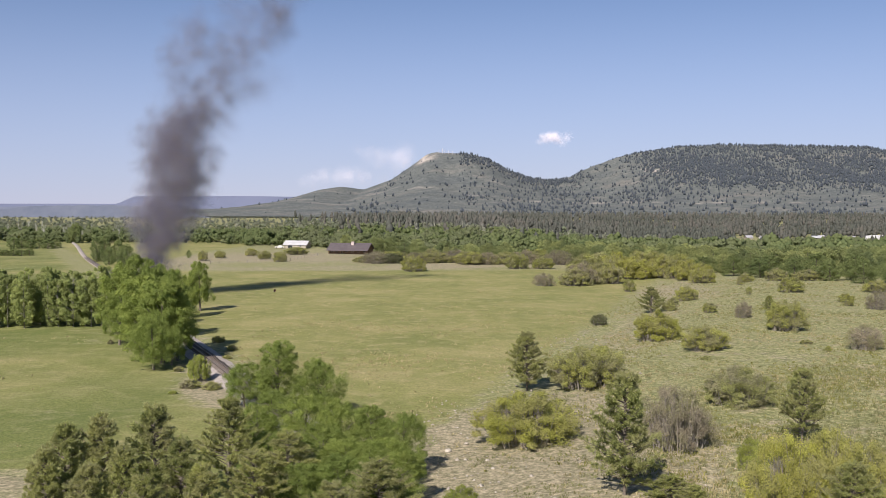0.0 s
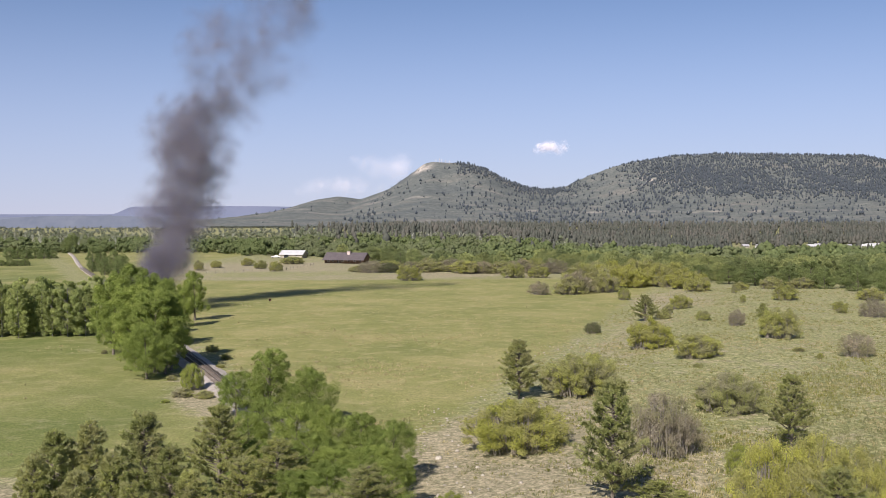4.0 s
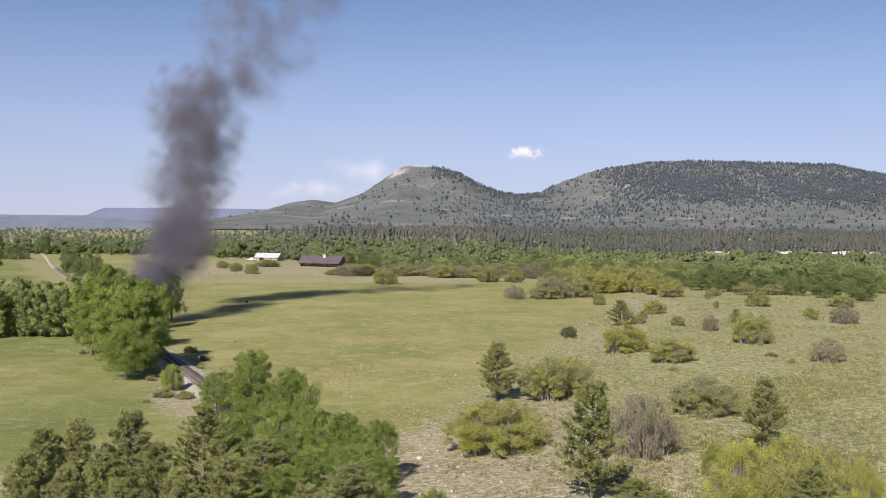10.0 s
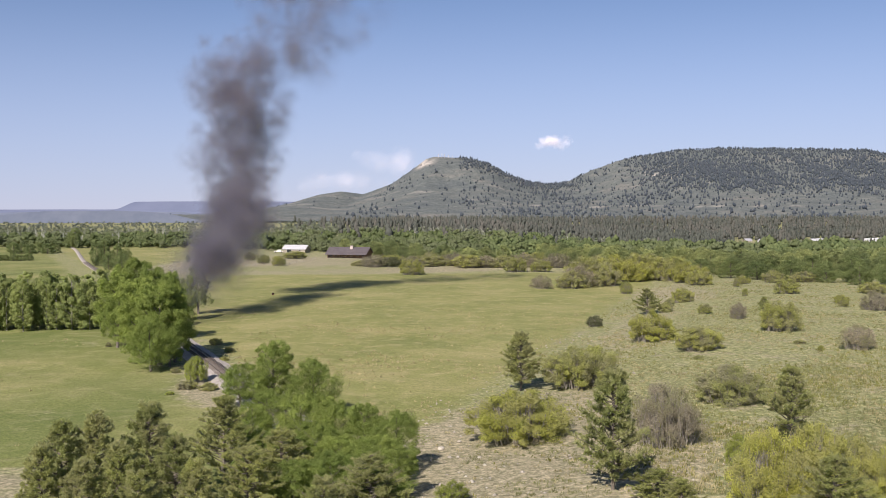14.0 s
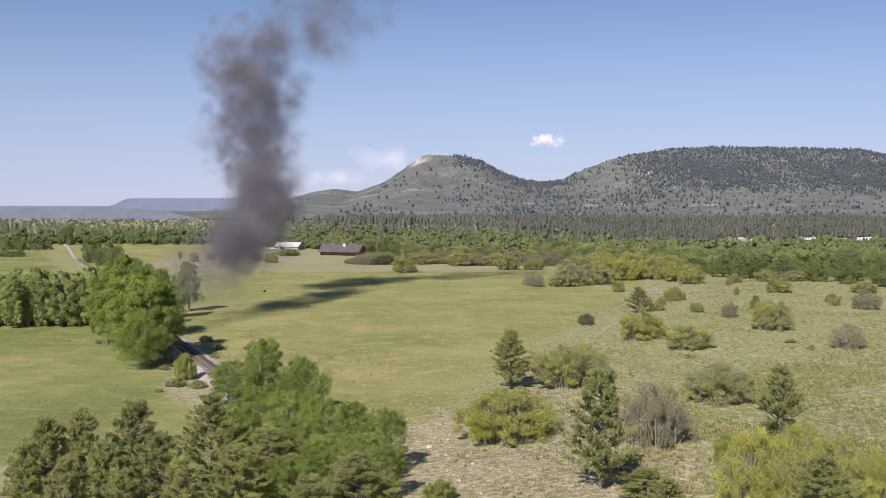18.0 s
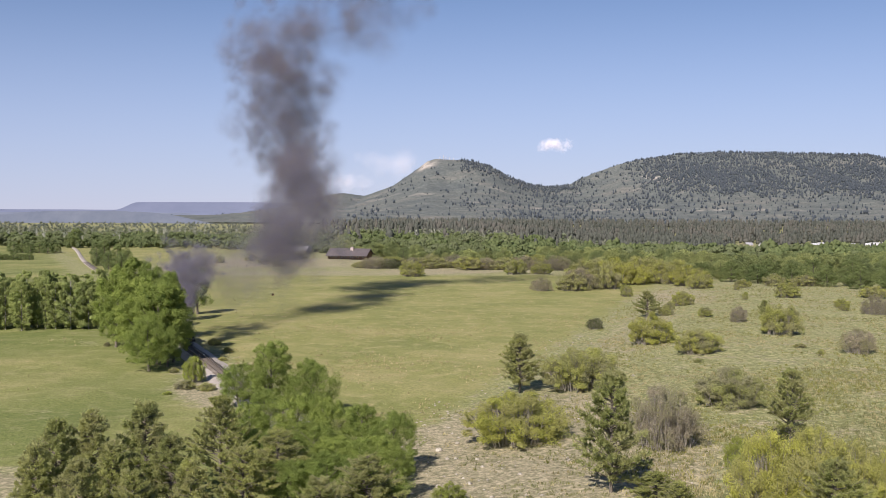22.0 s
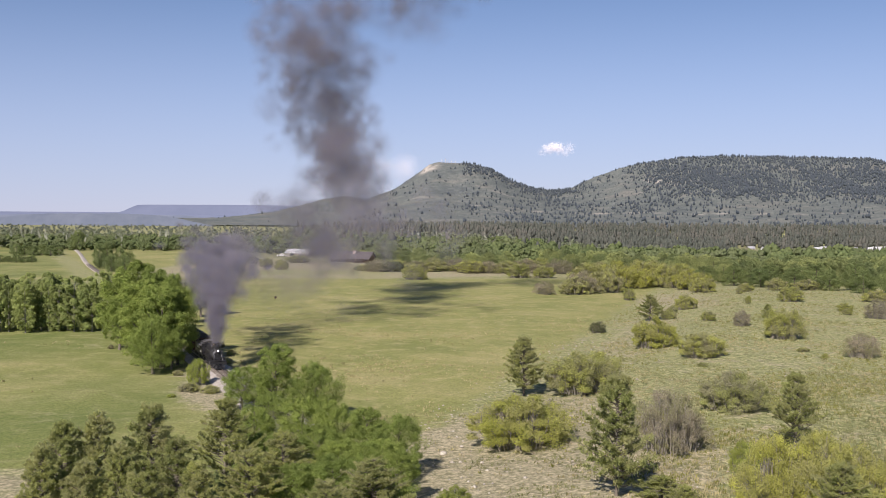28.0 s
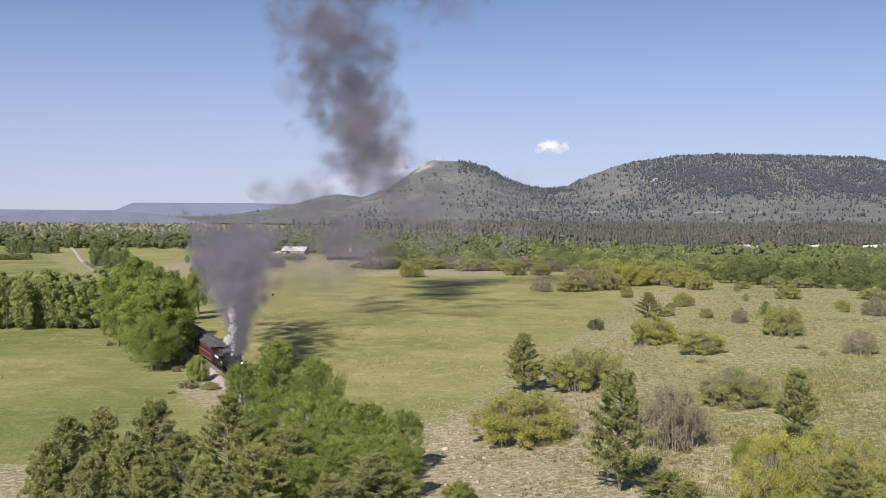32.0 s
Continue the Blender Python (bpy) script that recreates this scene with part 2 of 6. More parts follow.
def cloud_paint():
    """Cloud white, part of the sky's backdrop, with a faint glow standing in for sunlight."""
    m = bpy.data.materials.new("cloud_white")
    m.use_nodes = True
    b = m.node_tree.nodes["Principled BSDF"]
    b.inputs["Base Color"].default_value = (0.8, 0.77, 0.79, 1)
    b.inputs["Roughness"].default_value = 1.0
    b.inputs["Alpha"].default_value = 0.4
    # Weak emission lifts the white in place of scattered sunlight.
    b.inputs["Emission Color"].default_value = (1.0, 0.93, 0.96, 1)
    b.inputs["Emission Strength"].default_value = 0.15
    return m


def window_glass():
    m = bpy.data.materials.new("window_glass")
    m.use_nodes = True
    b = m.node_tree.nodes["Principled BSDF"]
    b.inputs["Base Color"].default_value = (0.03, 0.035, 0.04, 1)
    b.inputs["Roughness"].default_value = 0.08
    return m


def lamp_glow():
    m = bpy.data.materials.new("headlight_glow")
    m.use_nodes = True
    b = m.node_tree.nodes["Principled BSDF"]
    b.inputs["Emission Color"].default_value = (1, 0.93, 0.75, 1)
    b.inputs["Emission Strength"].default_value = 4
    return m


def haze_glow_paint(name, dark, light, scale):
    """Land kilometres off: its blue haze is painted in and given off as emission."""
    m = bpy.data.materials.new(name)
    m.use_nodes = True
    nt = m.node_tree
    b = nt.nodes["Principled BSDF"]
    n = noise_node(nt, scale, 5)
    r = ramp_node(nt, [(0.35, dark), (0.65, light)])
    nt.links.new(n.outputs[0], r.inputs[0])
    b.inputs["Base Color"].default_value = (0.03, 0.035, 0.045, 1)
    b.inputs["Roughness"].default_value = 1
    # Emission carries the haze tint; the land itself is no light source.
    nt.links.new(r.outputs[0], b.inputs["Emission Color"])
    b.inputs["Emission Strength"].default_value = DISTANCE_GLOW
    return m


M["glass"], M["glow"], M["cloud"] = window_glass(), lamp_glow(), cloud_paint()
M["mesa"] = haze_glow_paint("blue_haze_glow", (0.21, 0.25, 0.38), (0.27, 0.31, 0.45), 0.004)
M["lowland"] = haze_glow_paint("haze_glow_lowland", (0.22, 0.26, 0.35), (0.30, 0.335, 0.41), 0.012)
M["far_trees"] = haze_glow_paint("haze_glow_far_trees", (0.175, 0.212, 0.28), (0.25, 0.285, 0.345), 0.02)


def ground_paint():
    """Meadow grass, dry gravelly ground and mown hay lines, told apart by the 'dry' value of the ground."""
    m = bpy.data.materials.new("meadow_ground")
    m.use_nodes = True
    nt = m.node_tree
    b = nt.nodes["Principled BSDF"]
    b.inputs["Roughness"].default_value = 0.95
    b.inputs["Specular IOR Level"].default_value = 0.15
    n1, n2, n3, n4 = (noise_node(nt, s, d, 0.62) for s, d in ((0.045, 6), (0.28, 6), (1.5, 6), (4.0, 5)))
    green = ramp_node(nt, [(0.34, (0.180, 0.198, 0.064)), (0.52, (0.232, 0.236, 0.084)), (0.68, (0.305, 0.282, 0.122))])
    nt.links.new(n1.outputs[0], green.inputs[0])
    straw = ramp_node(nt, [(0.50, (0, 0, 0)), (0.68, (0.7, 0.7, 0.7))])
    nt.links.new(n2.outputs[0], straw.inputs[0])
    meadow = mix_node(nt, green.outputs[0], (0.35, 0.313, 0.15), straw.outputs[0])
    soil = ramp_node(nt, [(0.32, (0.262, 0.228, 0.150)), (0.52, (0.322, 0.280, 0.190)), (0.70, (0.39, 0.343, 0.245))])
    nt.links.new(n3.outputs[0], soil.inputs[0])
    tuft = ramp_node(nt, [(0.52, (0, 0, 0)), (0.72, (0.85, 0.85, 0.85))])
    nt.links.new(n2.outputs[0], tuft.inputs[0])
    sparse = ramp_node(nt, [(0.40, (0.19, 0.207, 0.085)), (0.6, (0.305, 0.30, 0.145))])
    nt.links.new(n3.outputs[0], sparse.inputs[0])
    dry = nt.nodes.new("ShaderNodeAttribute")
    dry.attribute_name = "dry"
    lush = nt.nodes.new("ShaderNodeAttribute")
    lush.attribute_name = "lush"
    meadow = mix_node(nt, meadow, mix_node(nt, meadow, (0.66, 0.76, 0.66), 1.0, "MULTIPLY"), lush.outputs["Fac"])
    bare = nt.nodes.new("ShaderNodeAttribute")
    bare.attribute_name = "bare"

    def edge(attribute, n, spread):
        add = nt.nodes.new("ShaderNodeMath")
        add.operation = "MULTIPLY_ADD"
        nt.links.new(n.outputs[0], add.inputs[0])
        add.inputs[1].default_value = spread
        nt.links.new(attribute.outputs["Fac"], add.inputs[2])
        k = nt.nodes.new("ShaderNodeMapRange")
        k.interpolation_type = "SMOOTHSTEP"
        k.inputs[1].default_value = 0.5 * spread + 0.3
        k.inputs[2].default_value = 0.5 * spread + 0.7
        nt.links.new(add.outputs[0], k.inputs[0])
        return k.outputs[0]

    slope = mix_node(nt, sparse.outputs[0], soil.outputs[0], tuft.outputs[0])
    bare_soil = mix_node(nt, soil.outputs[0], sparse.outputs[0], 0.28)
    slope = mix_node(nt, slope, bare_soil, edge(bare, n2, 0.9))
    rough_ground = edge(dry, n2, 0.8)
    colour = mix_node(nt, meadow, slope, rough_ground)
    grain = ramp_node(nt, [(0.36, (0.58, 0.58, 0.58)), (0.64, (1.34, 1.34, 1.34))])
    nt.links.new(n4.outputs[0], grain.inputs[0])
    mottle = ramp_node(nt, [(0.36, (0.78, 0.82, 0.78)), (0.64, (1.22, 1.17, 1.22))])
    nt.links.new(n3.outputs[0], mottle.inputs[0])
    k = nt.nodes.new("ShaderNodeMapRange")
    k.inputs[3].default_value, k.inputs[4].default_value = 0.55, 0.85
    nt.links.new(rough_ground, k.inputs[0])
    colour = mix_node(nt, colour, grain.outputs[0], k.outputs[0], "MULTIPLY")
    colour = mix_node(nt, colour, mottle.outputs[0], k.outputs[0], "MULTIPLY")
    nt.links.new(colour, b.inputs["Base Color"])
    bp = nt.nodes.new("ShaderNodeBump")
    bp.inputs["Strength"].default_value = 0.5
    bp.inputs["Distance"].default_value = 0.25
    nt.links.new(n3.outputs[0], bp.inputs["Height"])
    nt.links.new(bp.outputs[0], b.inputs["Normal"])
    return m


def hill_paint():
    """Scrub-covered hillside, greyed blue by painted haze, with tan soil and a pale cliff band near the butte's top."""
    m = bpy.data.materials.new("hazed_scrub_hillside")
    m.use_nodes = True
    nt = m.node_tree
    b = nt.nodes["Principled BSDF"]
    b.inputs["Roughness"].default_value = 1.0
    b.inputs["Specular IOR Level"].default_value = 0.1
    n1, n2, n3 = noise_node(nt, 0.006, 6, 0.6), noise_node(nt, 0.03, 5, 0.65), noise_node(nt, 0.12, 3, 0.7)
    # Scrub tones with distance haze put into the base colour.
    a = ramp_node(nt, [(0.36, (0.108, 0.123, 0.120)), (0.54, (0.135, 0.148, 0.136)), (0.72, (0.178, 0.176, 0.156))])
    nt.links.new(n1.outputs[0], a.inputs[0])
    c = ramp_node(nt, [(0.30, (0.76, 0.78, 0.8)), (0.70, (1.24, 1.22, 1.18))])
    nt.links.new(n2.outputs[0], c.inputs[0])
    colour = mix_node(nt, a.outputs[0], c.outputs[0], 1.0, "MULTIPLY")
    e = ramp_node(nt, [(0.30, (0.76, 0.78, 0.8)), (0.70, (1.24, 1.22, 1.2))])
    nt.links.new(n3.outputs[0], e.inputs[0])
    colour = mix_node(nt, colour, e.outputs[0], 1.0, "MULTIPLY")
    k = nt.nodes.new("ShaderNodeAttribute")
    k.attribute_name = "cliff"
    r = ramp_node(nt, [(0.35, (0.34, 0.30, 0.25)), (0.65, (0.66, 0.60, 0.52))])
    nt.links.new(n3.outputs[0], r.inputs[0])
    colour = mix_node(nt, colour, r.outputs[0], k.outputs["Fac"])
    nt.links.new(colour, b.inputs["Base Color"])
    bp = nt.nodes.new("ShaderNodeBump")
    bp.inputs["Strength"].default_value = 0.6
    bp.inputs["Distance"].default_value = 6.0
    nt.links.new(n2.outputs[0], bp.inputs["Height"])
    nt.links.new(bp.outputs[0], b.inputs["Normal"])
    return m


M["ground"], M["hill"] = ground_paint(), hill_paint()


# ---------------------------------------------------------------- mesh tools
def mesh_of(name, verts, faces, material, smooth=False):
    """A mesh from an array of vertices and an array of faces of one size."""
    verts, faces = np.asarray(verts, np.float32), np.asarray(faces, np.int32)
    me = bpy.data.meshes.new(name)
    k = faces.shape[1]
    me.vertices.add(len(verts))
    me.vertices.foreach_set("co", verts.ravel())
    me.loops.add(faces.size)
    me.loops.foreach_set("vertex_index", faces.ravel())
    me.polygons.add(len(faces))
    me.polygons.foreach_set("loop_start", np.arange(0, faces.size, k, dtype=np.int32))
    me.polygons.foreach_set("loop_total", np.full(len(faces), k, np.int32))
    me.update(calc_edges=True)
    me.materials.append(material)
    if smooth:
        me.polygons.foreach_set("use_smooth", np.ones(len(faces), bool))
    return me


def part(name, source, material, parent, label=""):
    """Links a bmesh or a mesh as one object under a thing or under a part."""
    if isinstance(source, bmesh.types.BMesh):
        me = bpy.data.meshes.new(name)
        source.to_mesh(me)
        source.free()
        me.materials.append(material)
    else:
        me = source
    ob = new(name, me)
    ob.parent = parent
    if label:
        ob["label"] = label
    return ob


def box(bm, cx, cy, cz, sx, sy, sz, bevel=0.0):
    got = bmesh.ops.create_cube(bm, size=1.0)
    vs = got["verts"]
    for v in vs:
        v.co = (cx + v.co.x * sx, cy + v.co.y * sy, cz + v.co.z * sz)
    if bevel:
        es = list({e for v in vs for e in v.link_edges})
        bmesh.ops.bevel(bm, geom=es, offset=bevel, segments=2, affect="EDGES", profile=0.5)
    return bm


def boxes(*rows, bevel=0.0):
    bm = bmesh.new()
    for r in rows:
        box(bm, *r, bevel=bevel)
    return bm


def tube(bm, a, b, ra, rb, seg=12, caps=True):
    """A tapered round bar from a to b."""
    a, b = Vector(a), Vector(b)
    turn = (b - a).to_track_quat("Z", "Y").to_matrix().to_4x4()
    bmesh.ops.create_cone(bm, cap_ends=caps, segments=seg, radius1=ra, radius2=rb, depth=(b - a).length,
                          matrix=Matrix.Translation((a + b) / 2) @ turn)
    return bm


def tubes(*rows, seg=12):
    bm = bmesh.new()
    for r in rows:
        tube(bm, *r, seg=seg)
    return bm


def unit_dirs(rng, n):
    d = rng.normal(size=(n, 3))
    return d / np.linalg.norm(d, axis=1, keepdims=True)


def quads_at(centres, normals, long, wide, rng, along=None):
    """One small leaf-shaped face at each centre, facing its normal."""
    n = len(centres)
    if along is None:
        along = np.cross(normals, unit_dirs(rng, n))
    else:
        along = along - normals * (along * normals).sum(1, keepdims=True)
    along /= np.linalg.norm(along, axis=1, keepdims=True) + 1e-9
    side = np.cross(normals, along)
    long, wide = np.broadcast_to(long, n)[:, None], np.broadcast_to(wide, n)[:, None]
    v = np.stack([centres - along * long * 0.5, centres + side * wide * 0.5, centres + along * long * 0.5, centres - side * wide * 0.5], 1)
    return v.reshape(-1, 3), np.arange(n * 4).reshape(-1, 4)


def bars(rows, seg=5):
    """Tapered bars as arrays: rows of a, b, ra, rb."""
    a = np.array([r[0] for r in rows], float)
    b = np.array([r[1] for r in rows], float)
    ra = np.array([r[2] for r in rows])[:, None, None]
    rb = np.array([r[3] for r in rows])[:, None, None]
    d = b - a
    d /= np.linalg.norm(d, axis=1, keepdims=True) + 1e-9
    u = np.cross(d, np.where(np.abs(d[:, :1]) < 0.8, np.array([[1.0, 0, 0]]), np.array([[0, 1.0, 0]])))
    u /= np.linalg.norm(u, axis=1, keepdims=True)
    w = np.cross(d, u)
    ang = np.arange(seg) / seg * 2 * np.pi
    ring = u[:, None] * np.cos(ang)[None, :, None] + w[:, None] * np.sin(ang)[None, :, None]
    v = np.concatenate([a[:, None] + ring * ra, b[:, None] + ring * rb], 1)
    i = np.arange(seg)
    f = np.stack([i, (i + 1) % seg, seg + (i + 1) % seg, seg + i], 1)
    faces = (np.arange(len(rows))[:, None, None] * 2 * seg + f[None]).reshape(-1, 4)
    return v.reshape(-1, 3), faces


def sm(a):
    a = np.clip(a, 0, 1)
    return a * a * (3 - 2 * a)


# ---------------------------------------------------------------- the lie of the land
def edge_of_slope(y):
    return -3.5 + (y - 119) * 0.303


def track_x(y):
    return -45.5 + (183 - y) * 0.425


def land(x, y):
    """Height of the ground: a low knoll on one side, a wooded river valley, a gentle rise towards the hills."""
    u = x - edge_of_slope(y)
    valley = 13 * sm((y - 440) / 260) * (1 - sm((y - 1250) / 900)) * sm((x / np.maximum(y, 1) + 0.02) / 0.22)
    return 2.2 * sm(u / 35) * (1 - sm((y - 280) / 130)) + 3 * sm((y - 860) / 2000) - valley


def spread_axis(lo, hi, near, n, k):
    s = np.linspace(np.arcsinh((lo - near) / k), np.arcsinh((hi - near) / k), n)
    return near + k * np.sinh(s)


def make_ground():
    xs, ys = spread_axis(-6000, 6000, 0, 300, 90), spread_axis(-250, 4950, 115, 270, 100)
    gx, gy = np.meshgrid(xs, ys)
    z = land(gx, gy)
    u = gx - edge_of_slope(gy)
    wave = 0.18 * np.sin(gx * 0.21 + 1.3 * np.sin(gy * 0.13)) * np.sin(gy * 0.17 + gx * 0.05)
    z = z + wave * (gy < 800) * np.clip(np.abs(gx - track_x(gy)) / 12 - 0.5, 0, 1)
    v = np.stack([gx, gy, z], 2).reshape(-1, 3)
    i = np.arange(len(xs) * len(ys)).reshape(len(ys), len(xs))
    f = np.stack([i[:-1, :-1], i[:-1, 1:], i[1:, 1:], i[1:, :-1]], 2).reshape(-1, 4)
    me = mesh_of("ground", v, f, M["ground"], True)
    dry = np.where(gy < 390, sm((u + 6) / 18), 0)
    dry = np.maximum(dry, 0.75 * sm((gy - 385 - 0.1 * gx) / 26) * (gx > -125))
    dry = np.maximum(dry, sm((gy - 720) / 120))
    dry = np.maximum(dry, 0.85 * (1 - sm((np.abs(gx - track_x(gy)) - 4.0) / 4.0)))
    bare = sm((u + 1) / 8) * (1 - sm((gy - 102 - 0.5 * np.clip(u, 0, 100)) / 46)) * (1 - sm((u - 14 - 14 * (1 - sm((gy - 96) / 30))) / 16))
    bare = np.maximum(bare, 0.5 * sm((u - 4) / 8) * (1 - sm((u - 16) / 14)))
    bare = np.maximum(bare, 0.7 * np.exp(-((gy - 418 - 0.1 * gx) / 26) ** 2) * (gx > -115) * (1 - sm((gx - 40) / 30)) * (0.7 + 0.4 * fractal(gx / 12, gy / 9, 47)))
    bare = np.maximum(bare, 0.75 * np.exp(-((gx - 62) / 16) ** 2 - ((gy - 290) / 45) ** 2))
    bank = np.exp(-((gx - track_x(gy) + 4.5) / 6.0) ** 2 - ((gy - 135) / 18) ** 2)
    dry, bare = np.maximum(dry, bank), np.maximum(bare, bank)
    tan = sm((gy - 392 - 0.1 * gx + 14 * fractal(gx / 17, gy / 40, 57)) / 34) * (1 - sm((gy - 570) / 80)) * sm((gx + 140) / 20) * (1 - sm((gx - 30) / 40))
    dry, bare = np.maximum(dry, tan), np.maximum(bare, (0.6 + 0.25 * fractal(gx / 16, gy / 20, 49)) * tan)
    verge = sm((98 - gy) / 4) * sm((-26 - gx) / 6)
    dry, bare = np.maximum(dry, verge), np.maximum(bare, 0.6 * verge)
    field = sm((track_x(gy) - gx) / 8)
    dry = np.maximum(dry, (0.22 + 0.2 * field) * sm((fractal(gx / 8, gy / 11, 52) - 0.2) / 0.5) * (gy < 420))
    lush = field * (0.6 + 0.6 * fractal(gx / 9, gy / 13, 44))
    for name, values in (("dry", dry), ("bare", bare), ("lush", np.clip(lush, 0, 1))):
        me.attributes.new(name, "FLOAT", "POINT").data.foreach_set("value", values.astype(np.float32).ravel())
    tagged(new("ground", me), "green meadow with straw patches and dry gravelly slope", "ground", kind="structure")


RIDGE_X = (-2300, -1250, -801, -661, -521, -428, -335, -219, -125, -79, -44, 107, 177, 246, 339, 432, 502, 595, 711, 780, 920, 1082, 1430, 1663, 1756, 2000, 2600)
RIDGE_Z = (2, 3, 8, 44, 86, 100, 88, 130, 195, 231, 242, 234, 214, 174, 138, 130, 137, 182, 224, 237, 257, 264, 261, 258, 240, 195, 50)


def fractal(x, y, seed, octaves=4):
    """Smooth rolling variation from crossed waves."""
    rng = np.random.RandomState(seed)
    total, size = 0, 1.0
    for o in range(octaves):
        for _ in range(3):
            a, p = rng.uniform(0, 2 * np.pi), rng.uniform(0, 6.28)
            total = total + size * np.sin((x * np.cos(a) + y * np.sin(a)) * 2.0 ** o + p)
        size *= 0.55
    return total / 3


def hill_height(x, y):
    crest = np.interp(x, RIDGE_X, RIDGE_Z)
    back = 4300 - 150 * sm((x - 450) / 600)
    s = (back - y) / 2000
    face = np.clip(1 - s, 0, 1) ** 1.9
    behind = np.clip(1 + s * 1.3, 0, 1)
    gully = 1 + 0.13 * fractal(x / 55, y / 300, 5) * np.clip(s * 3, 0, 1) * (1 - np.clip(s, 0, 1) * 0.5)
    return crest * np.where(s > 0, face * gully, behind) + 14 * sm((y - 2200) / 600) - 2


def make_hills():
    xs, ys = np.linspace(-2300, 2900, 380), np.concatenate([np.linspace(2260, 4330, 150), np.linspace(4350, 4900, 12)])
    gx, gy = np.meshgrid(xs, ys)
    z = hill_height(gx, gy) + 1.5 * fractal(gx / 18, gy / 18, 8) * (gy < 4150)
    z[0] = 5
    v = np.stack([gx, gy, z], 2).reshape(-1, 3)
    i = np.arange(gx.size).reshape(gx.shape)
    f = np.stack([i[:-1, :-1], i[:-1, 1:], i[1:, 1:], i[1:, :-1]], 2).reshape(-1, 4)
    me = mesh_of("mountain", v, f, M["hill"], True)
    cliff = np.exp(-((gx + 82) / 34) ** 2) * sm((z - 186) / 20) * sm((gy - 4080) / 120) * sm((fractal(gx / 9, z / 7, 61) + 1.0) / 1.1)
    scars = sm((fractal(gx / 60, gy / 40, 21) - 0.62) / 0.3) * 0.2 * sm((z - 20) / 20) * (1 - sm((z - 110) / 50))
    ledge = 0.38 * sm((fractal(gx / 13, gy / 30, 71) - 0.25) / 0.3) * np.exp(-((z - 42 - 7 * fractal(gx / 90, gx * 0, 72)) / 3.0) ** 2) * sm((gx - 60) / 200) * (gy < 3700)
    outcrop = 0.8 * np.exp(-((gx - 765) / 75) ** 2 - ((z - 158) / 16) ** 2) * sm((fractal(gx / 8, gy / 14, 83) - 0.25) / 0.3)
    scars = np.maximum(np.maximum(scars, ledge), outcrop)
    me.attributes.new("cliff", "FLOAT", "POINT").data.foreach_set("value", np.maximum(cliff, scars).astype(np.float32).ravel())
    tagged(new("mountain", me), "scrub-covered butte with a pale cliff and a long wooded ridge", "mountain", kind="structure")


def make_mesas():
    """Low tablelands along the horizon, blue haze glowing in their paint."""
    xs = np.linspace(-3800, 1500, 240)
    for name, y, seed in (("mesa_backdrop", 4860, 3), ("mesa_backdrop_2", 4780, 9)):
        if seed == 3:
            top = 42 + 36 * sm((xs + 1570) / 110) - 8 * sm((xs + 900) / 900) + 2 * fractal(xs / 260, xs * 0, seed)
        else:
            top = 34 - 10 * sm((xs + 1500) / 500) + 5 * fractal(xs / 160, xs * 0, seed)
        rows = [np.stack([xs, np.full_like(xs, y + d), top * k], 1) for d, k in ((0, -0.2), (50, 0.7), (90, 1.0))]
        n = len(xs)
        i = np.arange(n - 1)
        f = np.concatenate([np.stack([i + k * n, i + 1 + k * n, i + 1 + (k + 1) * n, i + (k + 1) * n], 1) for k in (0, 1)])
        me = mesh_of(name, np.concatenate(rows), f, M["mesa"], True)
        tagged(new(name, me), "low tableland on the horizon, blue with painted haze", "mesa", kind="structure")


def make_lowlands():
    """Painted-haze wooded flats far down the valley, one low swell behind the other."""
    rng = np.random.RandomState(19)
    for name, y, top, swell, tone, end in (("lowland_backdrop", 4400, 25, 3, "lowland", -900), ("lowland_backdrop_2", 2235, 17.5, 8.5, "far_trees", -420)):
        xs = np.arange(-0.6 * y, end, 4.0)
        r = xs / y
        crest = top + swell * sm((r + 0.46) / 0.08) * (1 - sm((r + 0.31) / 0.09)) + 1.6 * fractal(xs / 110, xs * 0, int(y)) + 0.9 * fractal(xs / 17, xs * 0, int(y) + 1) + rng.uniform(0, 1.2, len(xs))
        crest = crest - (top + 6) * sm((xs - end + 220) / 220)
        n = len(xs)
        v = np.concatenate([np.stack([xs, np.full(n, y + d), z], 1) for d, z in ((-20, np.full(n, -8.0)), (0, crest * 0.75), (12, crest))])
        i = np.arange(n - 1)
        f = np.concatenate([np.stack([i + k * n, i + 1 + k * n, i + 1 + (k + 1) * n, i + (k + 1) * n], 1) for k in (0, 1)])
        tagged(new(name, mesh_of(name, v, f, M[tone])), "wooded lowland far down the valley, blue-green with painted haze", "lowland", kind="structure")


make_ground()
make_hills()
make_mesas()
make_lowlands()


# ---------------------------------------------------------------- trees and shrubs
def clump_leaves(rng, centres, radii, per, size, flat=0.8, up=0.8, loose=0.8, inner=0.45):
    """Leaves in the outer part of each clump."""
    n = len(centres) * per
    c, r = np.repeat(centres, per, 0), np.repeat(radii, per)[:, None]
    d = unit_dirs(rng, n)
    p = c + d * r * rng.uniform(inner, 1.08, (n, 1)) * np.array([1, 1, flat])
    nrm = d + unit_dirs(rng, n) * loose + np.array([0, 0, up])
    nrm /= np.linalg.norm(nrm, axis=1, keepdims=True)
    s = size * rng.uniform(0.6, 1.35, n)
    return quads_at(p, nrm, s, s * 0.75, rng)


